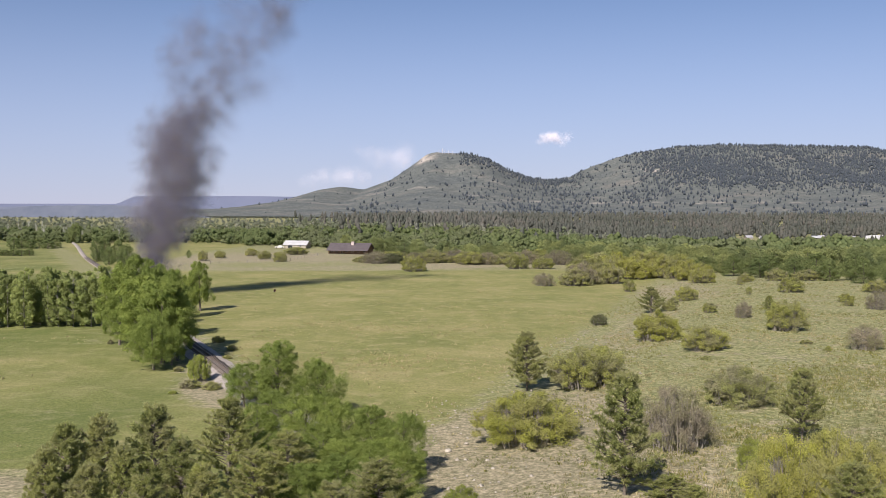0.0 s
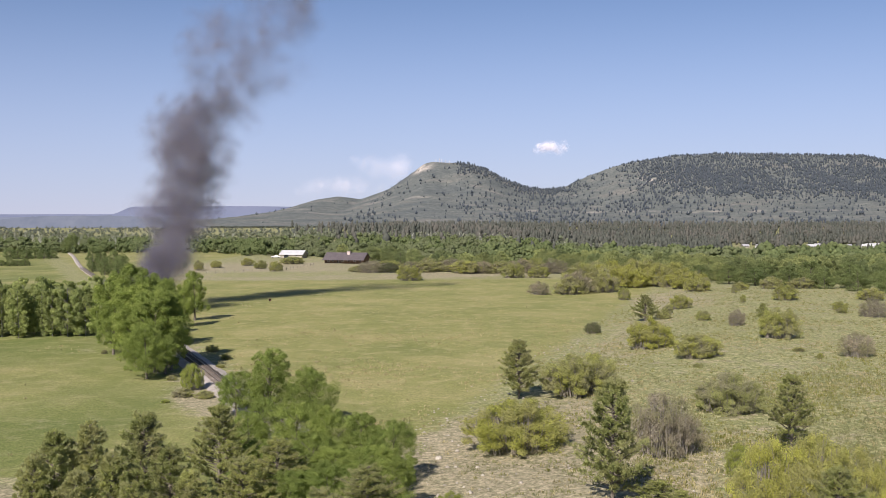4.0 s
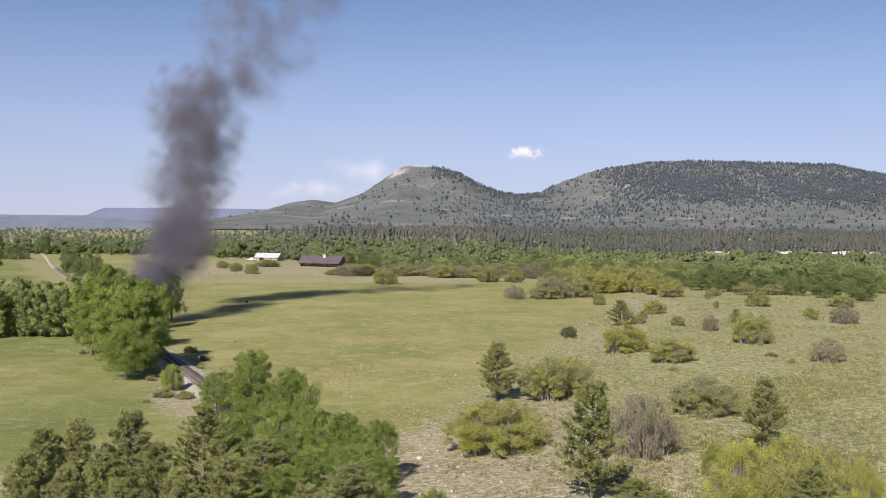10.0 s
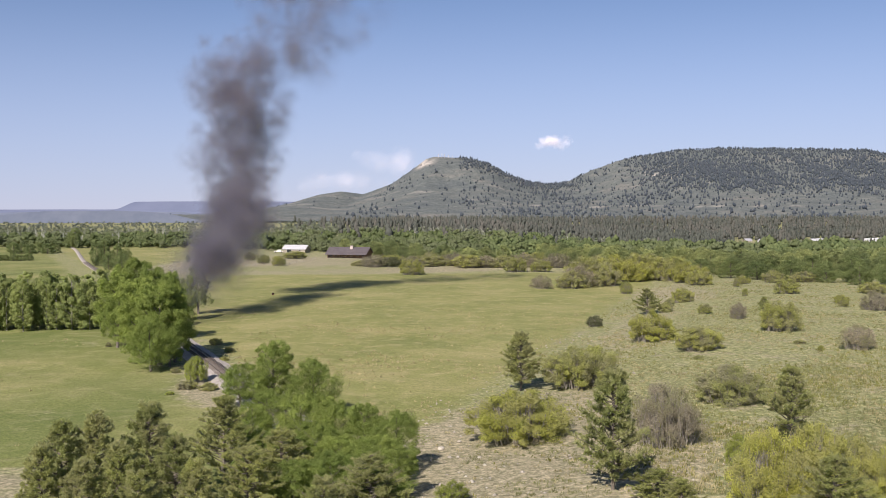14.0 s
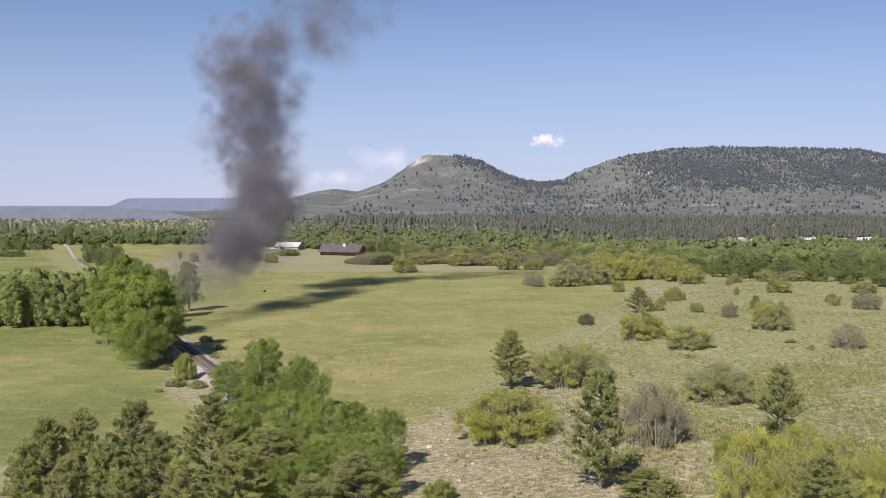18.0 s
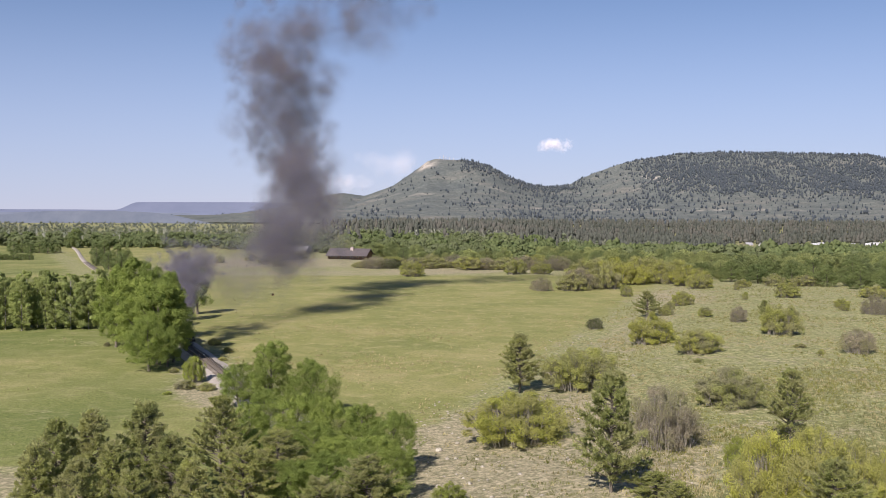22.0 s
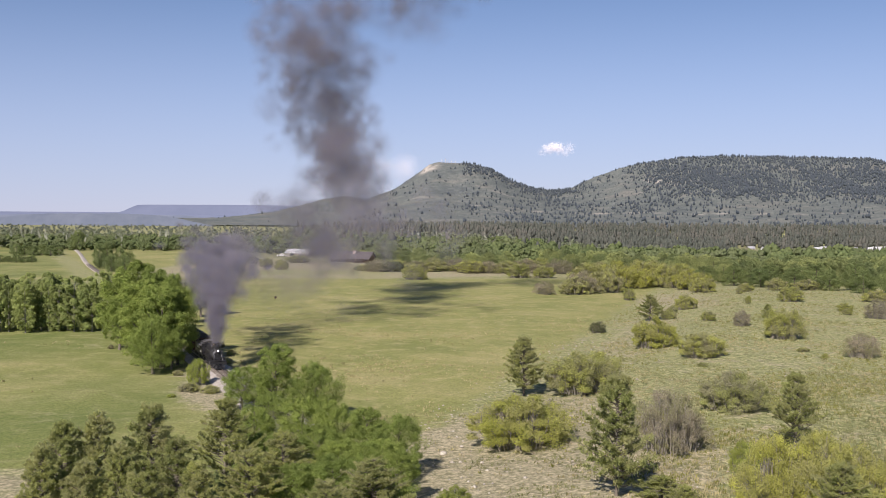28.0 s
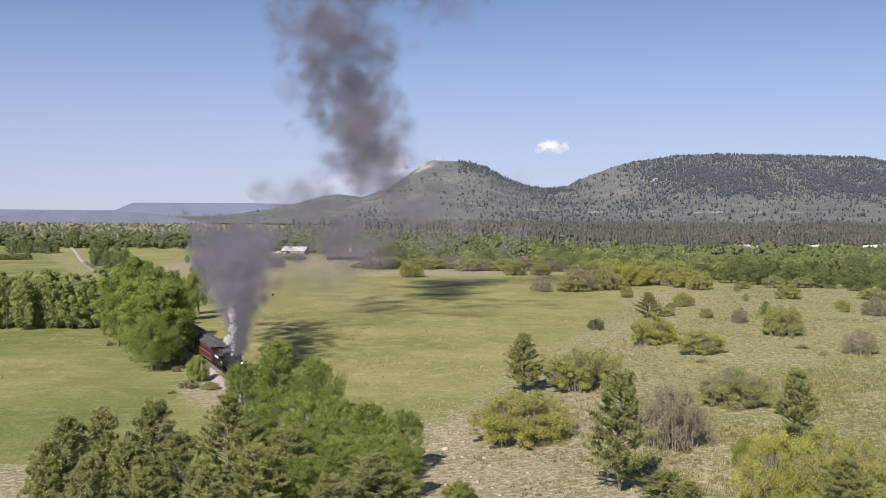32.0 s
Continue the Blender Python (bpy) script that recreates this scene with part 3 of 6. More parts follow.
def fitted(v, wide, high):
    """Scales a crown to its full width and height."""
    reach = np.percentile(np.hypot(v[:, 0], v[:, 1]), 98)
    return v * np.array([wide * 0.5 / reach, wide * 0.5 / reach, high / np.percentile(v[:, 2], 99.8)])


def broadleaf_meshes(seed, high, wide, stem, narrow=False, base=0.2, leaves=240, leaf=1.0):
    """Trunk with limbs, and a crown of uneven lobes, each with smaller leaf clumps on its sunny side, with gaps between."""
    rng = np.random.RandomState(seed)
    rows, centres, radii = [], [], []
    lean = rng.normal(0, 0.03, 2) * high
    base = 0.07 if narrow else base
    count = 26 if narrow else 34
    fork = high * (0.32 if narrow else 0.2)
    stout = high * (0.010 if narrow else 0.028)
    rows.append(((0, 0, -0.3), (lean[0] * 0.3, lean[1] * 0.3, fork), stout, 0.75 * stout))
    rows.append(((lean[0] * 0.3, lean[1] * 0.3, fork), (lean[0], lean[1], high * 0.88), 0.75 * stout, 0.004 * high))
    for k in range(count):
        f = base + (1 - base) * (k + rng.uniform(0, 1)) / count
        swell = math.sin(math.pi * min(1, (f - base) / (1 - base) * 0.84 + 0.16)) ** (0.4 if narrow else 0.5)
        a = k * 2.4 + rng.uniform(-0.5, 0.5)
        out = wide * 0.5 * swell * rng.uniform(0.35, 0.9)
        r = wide * rng.uniform(0.12, 0.2) * (0.65 + 0.5 * swell)
        c = np.array([math.cos(a) * out + lean[0] * f, math.sin(a) * out + lean[1] * f, f * high * 0.94])
        centres.append(c)
        radii.append(r)
        for _ in range(4):
            d = unit_dirs(rng, 1)[0] + np.array([math.cos(a) * 0.6, math.sin(a) * 0.6, 0.55])
            centres.append(c + d / np.linalg.norm(d) * r * rng.uniform(0.75, 1.1))
            radii.append(r * rng.uniform(0.38, 0.6))
        if k % 2 == 0:
            start = (lean[0] * f * 0.7, lean[1] * f * 0.7, max(fork * 0.8, c[2] - out * 0.8 - 0.6))
            limb = 0.004 if narrow else 0.008
            rows.append((start, tuple(c), limb * high, 0.002 * high))
    me_t = mesh_of("trunk", *bars(rows, 7), stem, True)
    v, f = clump_leaves(rng, np.array(centres), np.array(radii), 290 if narrow else leaves, leaf * (0.0125 * (high + wide) * 0.5 + 0.035), 0.85, 0.6, 0.6, 0.6)
    return me_t, fitted(v, wide, high), f


def pine_meshes(seed, high, wide, stem):
    """A straight trunk with uneven upswept branches whose shoots end in round brushes of long needles."""
    rng = np.random.RandomState(seed)
    rows = [((0, 0, -0.4), (0.02 * high * rng.normal(), 0.02 * high * rng.normal(), high * 0.96), 0.020 * high, 0.004 * high)]
    foot, axis = [], []
    count = 104
    for k in range(count):
        f = 0.08 + 0.89 * (k + rng.rand()) / count
        reach = wide * 0.5 * min(1.0, 1.2 * (1.04 - f) ** 0.8) * min(1.0, 0.62 + 2.0 * f) * rng.uniform(0.55, 1.12)
        a = k * 2.4 + rng.uniform(-0.6, 0.6)
        outward = np.array([math.cos(a), math.sin(a), 0])
        start = np.array([0, 0, f * high])
        tip = start + outward * reach + np.array([0, 0, reach * rng.uniform(0.1, 0.75)])
        rows.append((tuple(start), tuple(tip), 0.006 * high, 0.0016 * high))
        for g in np.linspace(0.38, 1.0, max(3, int(2 + reach * 2.1))):
            p = start + (tip - start) * g
            side = np.cross(outward, (0, 0, 1)) * rng.normal(0, 0.75)
            d = outward * rng.uniform(0.3, 0.9) + side + np.array([0, 0, rng.uniform(0.5, 1.4)])
            d *= rng.uniform(0.28, 0.52) / np.linalg.norm(d)
            foot.append(p)
            axis.append(d)
            if reach > 0.8:
                rows.append((tuple(p), tuple(p + d), 0.0016 * high, 0.0008 * high))
    for _ in range(7):
        foot.append(np.array([rng.normal(0, 0.1), rng.normal(0, 0.1), high * rng.uniform(0.90, 0.95)]))
        axis.append(np.array([rng.normal(0, 0.15), rng.normal(0, 0.15), 0.42]))
    per = 50
    foot, axis = np.repeat(np.array(foot), per, 0), np.repeat(np.array(axis), per, 0)
    n = len(foot)
    way = axis / np.linalg.norm(axis, axis=1, keepdims=True)
    d = unit_dirs(rng, n) * 0.95 + way * 0.75
    d /= np.linalg.norm(d, axis=1, keepdims=True)
    c = foot + axis * rng.uniform(0.25, 1.0, (n, 1))
    long = 0.27 * rng.uniform(0.75, 1.2, n)
    nrm = np.cross(d, unit_dirs(rng, n)) + np.array([0, -0.2, 0.5])
    nrm -= d * (nrm * d).sum(1, keepdims=True)
    nrm /= np.linalg.norm(nrm, axis=1, keepdims=True)
    v, f = quads_at(c + d * long[:, None] * 0.5, nrm, long, 0.17 * long, rng, d)
    return mesh_of("trunk", *bars(rows, 5), stem, True), fitted(v, wide, high), f


def shrub_meshes(seed, high, wide, leafy):
    """Many stems from one base, leaf clumps of uneven height with twigs showing between."""
    rng = np.random.RandomState(seed)
    rows, centres, radii = [], [], []
    count = int(26 + 7 * wide)
    for k in range(count):
        a, q = k * 2.4 + rng.uniform(-0.4, 0.4), math.sqrt((k + 0.5) / count)
        foot = np.array([math.cos(a) * q * wide * 0.32, math.sin(a) * q * wide * 0.32, -0.1])
        r = high * rng.uniform(0.09, 0.19)
        top = high * (1 - 0.38 * q * q) * rng.uniform(0.56, 1.06) - r * 0.6
        reach = q * wide * rng.uniform(0.38, 0.5)
        c = np.array([math.cos(a) * reach, math.sin(a) * reach, max(0.22 * high, top)])
        rows.append((tuple(foot), tuple(c), 0.008 * high + 0.01, 0.003 * high))
        if k % 2:
            rows.append((tuple(foot + rng.normal(0, 0.04, 3) * wide * np.array([1, 1, 0])), tuple(c * 0.9), 0.007 * high + 0.008, 0.003 * high))
        for _ in range(3):
            t = c + unit_dirs(rng, 1)[0] * r * np.array([1, 1, 0.7]) + np.array([0, 0, 0.4 * r])
            rows.append((tuple(foot * 0.4 + c * 0.6), tuple(t), 0.004 * high, 0.0015 * high))
        centres.append(c)
        radii.append(r)
        if k % 5 < 4:
            centres.append(c * np.array([1.0, 1.0, rng.uniform(0.25, 0.7)]))
            radii.append(r * rng.uniform(0.6, 0.95))
    stems = mesh_of("branchwork", *bars(rows, 4), M["twig"])
    v, f = clump_leaves(rng, np.array(centres), np.array(radii), leafy, 0.0095 * high + 0.055)
    return stems, fitted(v, wide, high), f


BUILT = {}
LABELS = {
    "yellow": "scrub oak with yellow-green young leaves on dry slope", "olive": "olive-green rounded scrub oak bush on dry grass",
    "sage": "grey-green spreading scrub bush with thin twigs", "bare": "grey-brown half-leafless shrub with bare twigs",
    "dark": "dark green low bush in the meadow", "bright": "bright green leafy young bush"}
rng_place = random.Random(4)


def stand(key, build, name, label, category, group, x, y, sx, sy, sz, sink=0.0):
    """Stands a plant on the ground: built once for each key, then copied."""
    m = pose(x, y, float(land(np.array(x), np.array(y))) - sink, 0, 0, rng_place.uniform(0, 360)) @ Matrix.Diagonal((sx, sy, sz, 1))
    if key in BUILT:
        k = BUILT[key].scale
        ob = copy_thing(BUILT[key], m @ Matrix.Diagonal((1 / k.x, 1 / k.y, 1 / k.z, 1)))
    else:
        ob = BUILT[key] = new(name)
        for child_name, me in build():
            part(child_name, me, None, ob)
        ob.matrix_basis = m
    return tagged(ob, label, category, group)


def cottonwood(x, y, wide, high):
    k = rng_place.randrange(4)
    stout = wide / high > 0.85
    bh, bw = (10.0, 9.5) if stout else (10.0, 6.5)

    def build():
        t, v, f = broadleaf_meshes(20 + k + 7 * stout, bh, bw, M["bark"])
        return (("trunk", t), ("crown", mesh_of("crown", v, f, M["cottonwood"])))
    label = "tall bright green cottonwood with dense crown beside the track" if high > 9 else "bright green leafy young cottonwood at the meadow edge"
    stand(("cottonwood", k, stout), build, "cottonwood_tree", label, "tree", "cottonwoods by the railway", x, y, wide / bw, wide / bw, high / bh)


def willow(x, y, wide, high):
    k = rng_place.randrange(3)

    def build():
        t, v, f = broadleaf_meshes(50 + k, 10.0, 8.0, M["bark"], False, 0.04)
        return (("trunk", t), ("crown", mesh_of("crown", v, f, M["riverside"])))
    stand(("willow", k), build, "willow_tree", "dull green willow beside the far meadow and railway", "tree", "far willows", x, y, wide / 8.0, wide / 8.0, high / 10)


def poplar(x, y, wide, high):
    k = rng_place.randrange(3)

    def build():
        t, v, f = broadleaf_meshes(40 + k, 10.0, 4.2, M["pale_bark"], True)
        return (("trunk", t), ("crown", mesh_of("crown", v, f, M["poplar"])))
    stand(("poplar", k), build, "poplar_tree", "slender pale-barked poplar with thin green crown in a row", "tree", "poplar row", x, y, wide / 4.2, wide / 4.2, high / 10)


def riverside_tree(x, y, wide, high):
    k = rng_place.randrange(4)

    def build():
        t, v, f = broadleaf_meshes(90 + k, 9.0, 8.5, M["bark"], False, 0.03, 75, 1.9)
        return (("trunk", t), ("crown", mesh_of("crown", v, f, M["edge_trees"])))
    stand(("riverside", k), build, "riverside_tree", "broad green cottonwood at the edge of the riverside woods", "tree", "riverside trees", x, y, wide / 8.5, wide / 8.5, high / 9.0)


def pine(x, y, wide, high):
    k = rng_place.randrange(3)
    stout = wide / high > 0.76
    bw = 6.4 if stout else 4.9

    def build():
        t, v, f = pine_meshes(60 + k + 5 * stout, 7.4, bw, M["bark"])
        return (("trunk", t), ("crown", mesh_of("crown", v, f, M["pine"])))
    label = "young ponderosa pine with dull olive needle tufts" if high > 4 else "small ponderosa sapling with olive needle tufts"
    stand(("pine", k, stout), build, "pine_tree", label, "tree", "ponderosa pines", x, y, wide / bw, wide / bw, high / 7.4)


def shrub(tone, x, y, wide, high):
    k = rng_place.randrange(2)

    def build():
        s, v, f = shrub_meshes(80 + k + 3 * list(LABELS).index(tone), 4.0, 7.0, 190 if tone == "bare" else 400)
        return (("branchwork", s), ("foliage", mesh_of("foliage", v, f, M[tone])))
    stand(("shrub", tone, k), build, "shrub", LABELS[tone], "bush", "scrub bushes", x, y, wide / 7.0, wide / 7.0, high / 4.0)


shrub('yellow', 7.7, 103.5, 10.7, 4.8)
shrub('olive', 18.0, 134.6, 10.6, 5.1)
shrub('bare', 20.6, 95.2, 7.2, 5.9)
shrub('sage', 32.0, 116.2, 8.5, 4.3)
shrub('yellow', 35.6, 179.1, 8.5, 5.3)
shrub('olive', 39.6, 161.6, 7.4, 3.7)
shrub('olive', 60.3, 186.9, 7.9, 5.3)
shrub('bare', 64.4, 162.1, 5.7, 3.9)
shrub('dark', 30.8, 212.9, 3.5, 2.3)
shrub('bare', 29.8, 321.2, 7.0, 4.3)
shrub('sage', 39.7, 323.5, 10.5, 5.6)
shrub('sage', 50.8, 333.6, 12.6, 7.6)
shrub('yellow', 63.8, 355.4, 13.5, 7.7)
shrub('yellow', 75.2, 364.1, 13.8, 7.5)
shrub('olive', 78.4, 320.6, 8.7, 4.5)
shrub('olive', 58.2, 254.9, 5.8, 3.6)
shrub('olive', 52.4, 300.9, 3.9, 3.6)
shrub('sage', 53.3, 246.8, 2.7, 2.0)
shrub('sage', 49.3, 232.3, 3.8, 2.3)
shrub('olive', 55.5, 221.8, 3.4, 2.0)
shrub('bare', 58.6, 207.8, 3.8, 3.4)
shrub('olive', 76.0, 263.7, 1.6, 2.1)
shrub('olive', 84.0, 300.1, 2.0, 2.0)
shrub('olive', 89.7, 272.9, 7.1, 3.8)
shrub('olive', 92.3, 242.5, 3.7, 2.1)
shrub('bare', 93.2, 225.7, 6.7, 4.4)
shrub('sage', 102.9, 326.6, 8.0, 3.9)
shrub('sage', 112.7, 326.6, 10.6, 3.5)
shrub('olive', 111.9, 272.9, 7.4, 3.0)
shrub('sage', 57.5, 168.3, 2.3, 0.7)
shrub('olive', 57.7, 159.4, 0.9, 0.9)
shrub('olive', -12.6, 394.3, 9.8, 6.0)
shrub('olive', 28.2, 413.2, 9.8, 5.8)
shrub('olive', 38.3, 413.2, 9.4, 4.5)
shrub('sage', -3.5, 456.6, 14.8, 4.2)
shrub('sage', 7.8, 461.9, 15.0, 4.3)
shrub('sage', 19.1, 462.5, 12.5, 3.8)
shrub('dark', -23.0, 451.9, 10.8, 4.4)
shrub('sage', -36.0, 461.7, 11.0, 2.7)
shrub('yellow', 23.5, 74.1, 6.0, 5.8)
shrub('yellow', 26.8, 74.8, 6.1, 6.1)
shrub('yellow', 30.0, 75.5, 5.3, 4.9)
shrub('yellow', 32.7, 76.3, 3.7, 4.1)
shrub('bright', 25.1, 87.5, 2.7, 2.6)
shrub('bright', 0.7, 80.8, 2.8, 1.6)
shrub('bright', -34.4, 144.1, 3.3, 3.6)
shrub('olive', -96.3, 516.6, 6.2, 3.9)
shrub('olive', -83.9, 482.1, 6.8, 4.2)
shrub('olive', -73.6, 461.7, 6.5, 4.5)
shrub('olive', -76.7, 535.9, 12.8, 3.8)
shrub('olive', -106.6, 493.2, 5.3, 3.7)
shrub('olive', -109.7, 471.6, 4.6, 4.6)
shrub('olive', 29.8, 74.1, 3.6, 2.4)
shrub('sage', -58.9, 182.6, 1.2, 0.8)
shrub('olive', -40.6, 185.0, 2.6, 1.2)
shrub('olive', 222.7, 732.4, 15.9, 6.3)
shrub('olive', 90.0, 315.3, 5.1, 2.4)
shrub('sage', -34.2, 138.6, 3.0, 1.2)
shrub('sage', -31.2, 137.6, 2.7, 1.0)
shrub('olive', -39.3, 152.3, 1.6, 0.8)
shrub('sage', -34.9, 165.1, 1.6, 0.7)
shrub('olive', -36.1, 175.2, 1.9, 0.9)
shrub('bright', -35.4, 134.2, 1.2, 0.4)
shrub('olive', 90.1, 235.2, 2.5, 1.3)
shrub('olive', 13.3, 74.4, 1.6, 0.7)
shrub('sage', 36.8, 150.3, 1.6, 0.7)
shrub('olive', 47.0, 338.8, 16.5, 9.2)
shrub('yellow', 58.0, 355.4, 17.3, 9.0)
shrub('olive', 70.2, 374.0, 19.2, 8.9)
shrub('olive', 78.2, 359.7, 15.6, 8.2)
shrub('yellow', 80.0, 342.3, 13.7, 6.7)
shrub('bare', 42.1, 326.0, 11.3, 7.1)
shrub('sage', 54.1, 361.4, 13.7, 8.6)
shrub('bare', -30.3, 451.9, 14.2, 5.4)
shrub('olive', -22.6, 458.8, 14.4, 4.9)
shrub('bare', -13.7, 456.9, 14.3, 4.6)
shrub('sage', -6.3, 458.4, 14.4, 6.2)
shrub('bare', 3.8, 461.0, 14.5, 5.9)
shrub('olive', 9.7, 444.6, 14.0, 5.6)
shrub('bare', 17.2, 448.2, 14.1, 5.1)
shrub('sage', 25.2, 446.1, 14.0, 5.2)
shrub('bare', 33.7, 446.5, 14.0, 6.3)
shrub('olive', 38.7, 452.3, 14.2, 6.3)
shrub('bare', 47.4, 445.4, 14.0, 6.2)
pine(10.1, 135.8, 5.6, 7.6)
pine(13.1, 79.8, 5.9, 9.4)
pine(32.7, 97.8, 5.4, 6.8)
pine(45.2, 232.5, 6.6, 5.7)
pine(67.0, 218.2, 3.1, 3.6)
pine(-27.9, 75.9, 4.9, 8.3)
pine(-25.9, 77.5, 5.3, 8.6)
pine(-28.1, 72.6, 4.4, 7.2)
pine(-23.2, 74.2, 4.8, 7.0)
pine(-22.8, 80.8, 5.6, 8.7)
pine(-20.0, 77.5, 4.3, 6.9)
pine(-19.2, 90.8, 6.6, 7.4)
pine(-14.9, 79.2, 5.1, 5.7)
pine(-13.3, 85.8, 5.9, 5.6)
pine(-5.3, 75.9, 6.2, 5.3)
pine(-17.2, 72.6, 4.4, 6.2)
pine(-24.0, 69.3, 4.8, 7.0)
pine(-20.4, 69.3, 4.8, 6.2)
pine(-8.1, 71.0, 4.9, 5.0)
pine(15.8, 75.9, 4.7, 2.5)
pine(25.6, 67.6, 5.4, 5.4)
pine(16.7, 72.6, 3.3, 2.6)
cottonwood(-20.4, 123.8, 6.7, 8.2)
cottonwood(-14.8, 118.8, 6.4, 6.8)
cottonwood(-24.5, 125.4, 5.3, 5.3)
cottonwood(-18.6, 108.9, 5.9, 5.0)
cottonwood(-14.1, 102.3, 5.8, 5.6)
cottonwood(-10.5, 99.0, 5.6, 6.0)
cottonwood(-7.2, 95.7, 4.9, 5.8)
cottonwood(-4.2, 92.4, 5.0, 5.6)
cottonwood(-5.4, 87.4, 5.0, 4.6)
cottonwood(-8.9, 89.1, 5.1, 4.4)
cottonwood(-13.1, 90.8, 5.2, 4.1)
cottonwood(-18.9, 102.3, 4.7, 4.7)
cottonwood(-16.1, 94.0, 5.3, 3.9)
cottonwood(-11.3, 92.4, 5.3, 5.0)
cottonwood(-6.7, 85.8, 5.4, 4.7)
cottonwood(-3.8, 82.5, 4.2, 4.5)
cottonwood(-8.7, 82.5, 5.2, 4.4)
cottonwood(-11.9, 82.5, 4.7, 3.8)
cottonwood(-15.9, 87.4, 4.5, 3.4)
cottonwood(-5.4, 79.2, 5.0, 3.5)
cottonwood(-7.4, 77.5, 4.8, 3.2)
cottonwood(-43.7, 160.0, 10.0, 12.9)
cottonwood(-47.3, 163.3, 10.7, 13.4)
cottonwood(-60.1, 194.7, 10.5, 13.0)
cottonwood(-42.2, 163.3, 6.1, 12.3)
cottonwood(-60.8, 206.2, 10.3, 14.6)
cottonwood(-45.0, 171.6, 7.3, 13.8)
cottonwood(-56.9, 240.9, 6.6, 11.5)
cottonwood(-56.1, 227.7, 5.2, 9.7)
cottonwood(-57.0, 181.5, 6.2, 9.5)
cottonwood(-53.1, 189.8, 8.1, 14.2)
cottonwood(-43.2, 153.4, 7.9, 8.3)
cottonwood(-41.8, 158.4, 5.0, 6.6)
poplar(-94.2, 211.0, 5.4, 10.4)
poplar(-98.6, 222.6, 5.0, 11.4)
poplar(-90.6, 206.4, 5.0, 10.9)
poplar(-96.6, 222.5, 5.5, 10.2)
poplar(-89.9, 209.9, 5.6, 9.0)
poplar(-95.5, 223.5, 6.5, 10.6)
poplar(-87.6, 208.4, 4.2, 9.8)
poplar(-93.6, 222.9, 6.1, 9.7)
poplar(-87.7, 212.6, 5.4, 9.3)
poplar(-91.1, 221.1, 4.7, 9.6)
poplar(-83.5, 206.4, 5.6, 10.6)
poplar(-87.8, 217.9, 5.9, 9.9)
poplar(-84.2, 211.1, 5.3, 11.7)
poplar(-86.0, 219.4, 6.5, 8.4)
poplar(-82.3, 211.4, 4.2, 9.4)
poplar(-84.0, 219.0, 5.2, 11.4)
poplar(-80.1, 209.7, 4.2, 10.7)
poplar(-83.6, 221.3, 4.6, 10.8)
poplar(-78.0, 209.6, 4.6, 9.5)
poplar(-82.5, 222.8, 4.7, 10.5)
poplar(-77.3, 212.2, 6.0, 9.3)
poplar(-79.6, 219.7, 4.4, 8.8)
poplar(-74.9, 209.4, 6.0, 11.2)
poplar(-78.9, 224.0, 5.0, 8.3)
poplar(-73.0, 210.9, 4.7, 8.9)
poplar(-75.8, 221.6, 4.8, 10.4)
poplar(-71.4, 209.7, 5.9, 9.9)
poplar(-75.0, 223.2, 6.4, 8.5)
poplar(-69.4, 210.0, 5.0, 12.2)
poplar(-71.5, 219.7, 6.1, 11.3)
willow(-247.7, 699.6, 11.1, 13.7)
willow(-251.5, 699.6, 8.7, 10.6)
willow(-153.8, 460.3, 7.3, 11.0)
willow(-153.4, 470.2, 8.0, 11.5)
willow(-142.5, 453.8, 7.7, 10.2)
willow(-136.2, 445.5, 6.6, 8.5)
willow(-139.5, 432.3, 6.4, 7.6)
willow(-134.0, 432.3, 6.4, 7.1)
willow(-248.5, 600.6, 8.9, 6.6)
willow(-249.0, 613.8, 9.1, 5.6)
willow(-238.8, 600.6, 8.9, 5.3)
willow(-239.0, 613.8, 9.1, 6.2)
willow(-229.0, 600.6, 8.9, 5.9)
willow(-229.1, 613.8, 9.1, 4.9)
willow(-220.9, 514.8, 6.4, 3.7)
willow(-217.0, 514.8, 6.4, 3.1)
willow(-213.1, 514.8, 6.4, 3.7)
willow(-209.2, 514.8, 6.4, 3.1)
willow(-205.3, 514.8, 6.4, 3.7)
willow(92.0, 374.0, 9.0, 6.6)
willow(100.0, 364.0, 9.0, 7.0)
willow(105.0, 350.0, 9.0, 6.4)
willow(112.0, 338.0, 9.0, 7.0)
willow(118.0, 322.0, 8.5, 6.6)
willow(122.0, 306.0, 9.0, 7.0)
willow(127.0, 295.0, 9.0, 7.6)
willow(110.0, 358.0, 10.0, 8.0)
willow(121.0, 343.0, 10.0, 8.4)
willow(128.0, 328.0, 10.0, 8.6)
willow(133.0, 311.0, 10.0, 8.8)
willow(139.0, 320.0, 10.0, 9.2)
willow(-121.8, 495.0, 2.8, 3.7)
willow(-115.9, 495.0, 3.1, 2.9)


# ---------------------------------------------------------------- far woods
FRONT_X = (-900, -400, -150, -120, -100, -32, -20, 20, 60, 90, 112, 130, 220, 600)
FRONT_Y = (720, 700, 690, 640, 640, 562, 500, 484, 430, 385, 362, 345, 340, 400)


def woods(seed, count, near, far, spread):
    """Where the trees of a wood stand, from one seed, thinning out with the distance."""
    rng = np.random.RandomState(seed)
    y = near * (far / near) ** rng.uniform(0, 1, count)
    x = rng.uniform(-spread, spread, count) * y
    front = np.interp(x, FRONT_X, FRONT_Y)
    keep = y > front + rng.uniform(0, 25, count)
    x, y = x[keep], y[keep]
    z = land(x, y)
    return x, y, z, rng


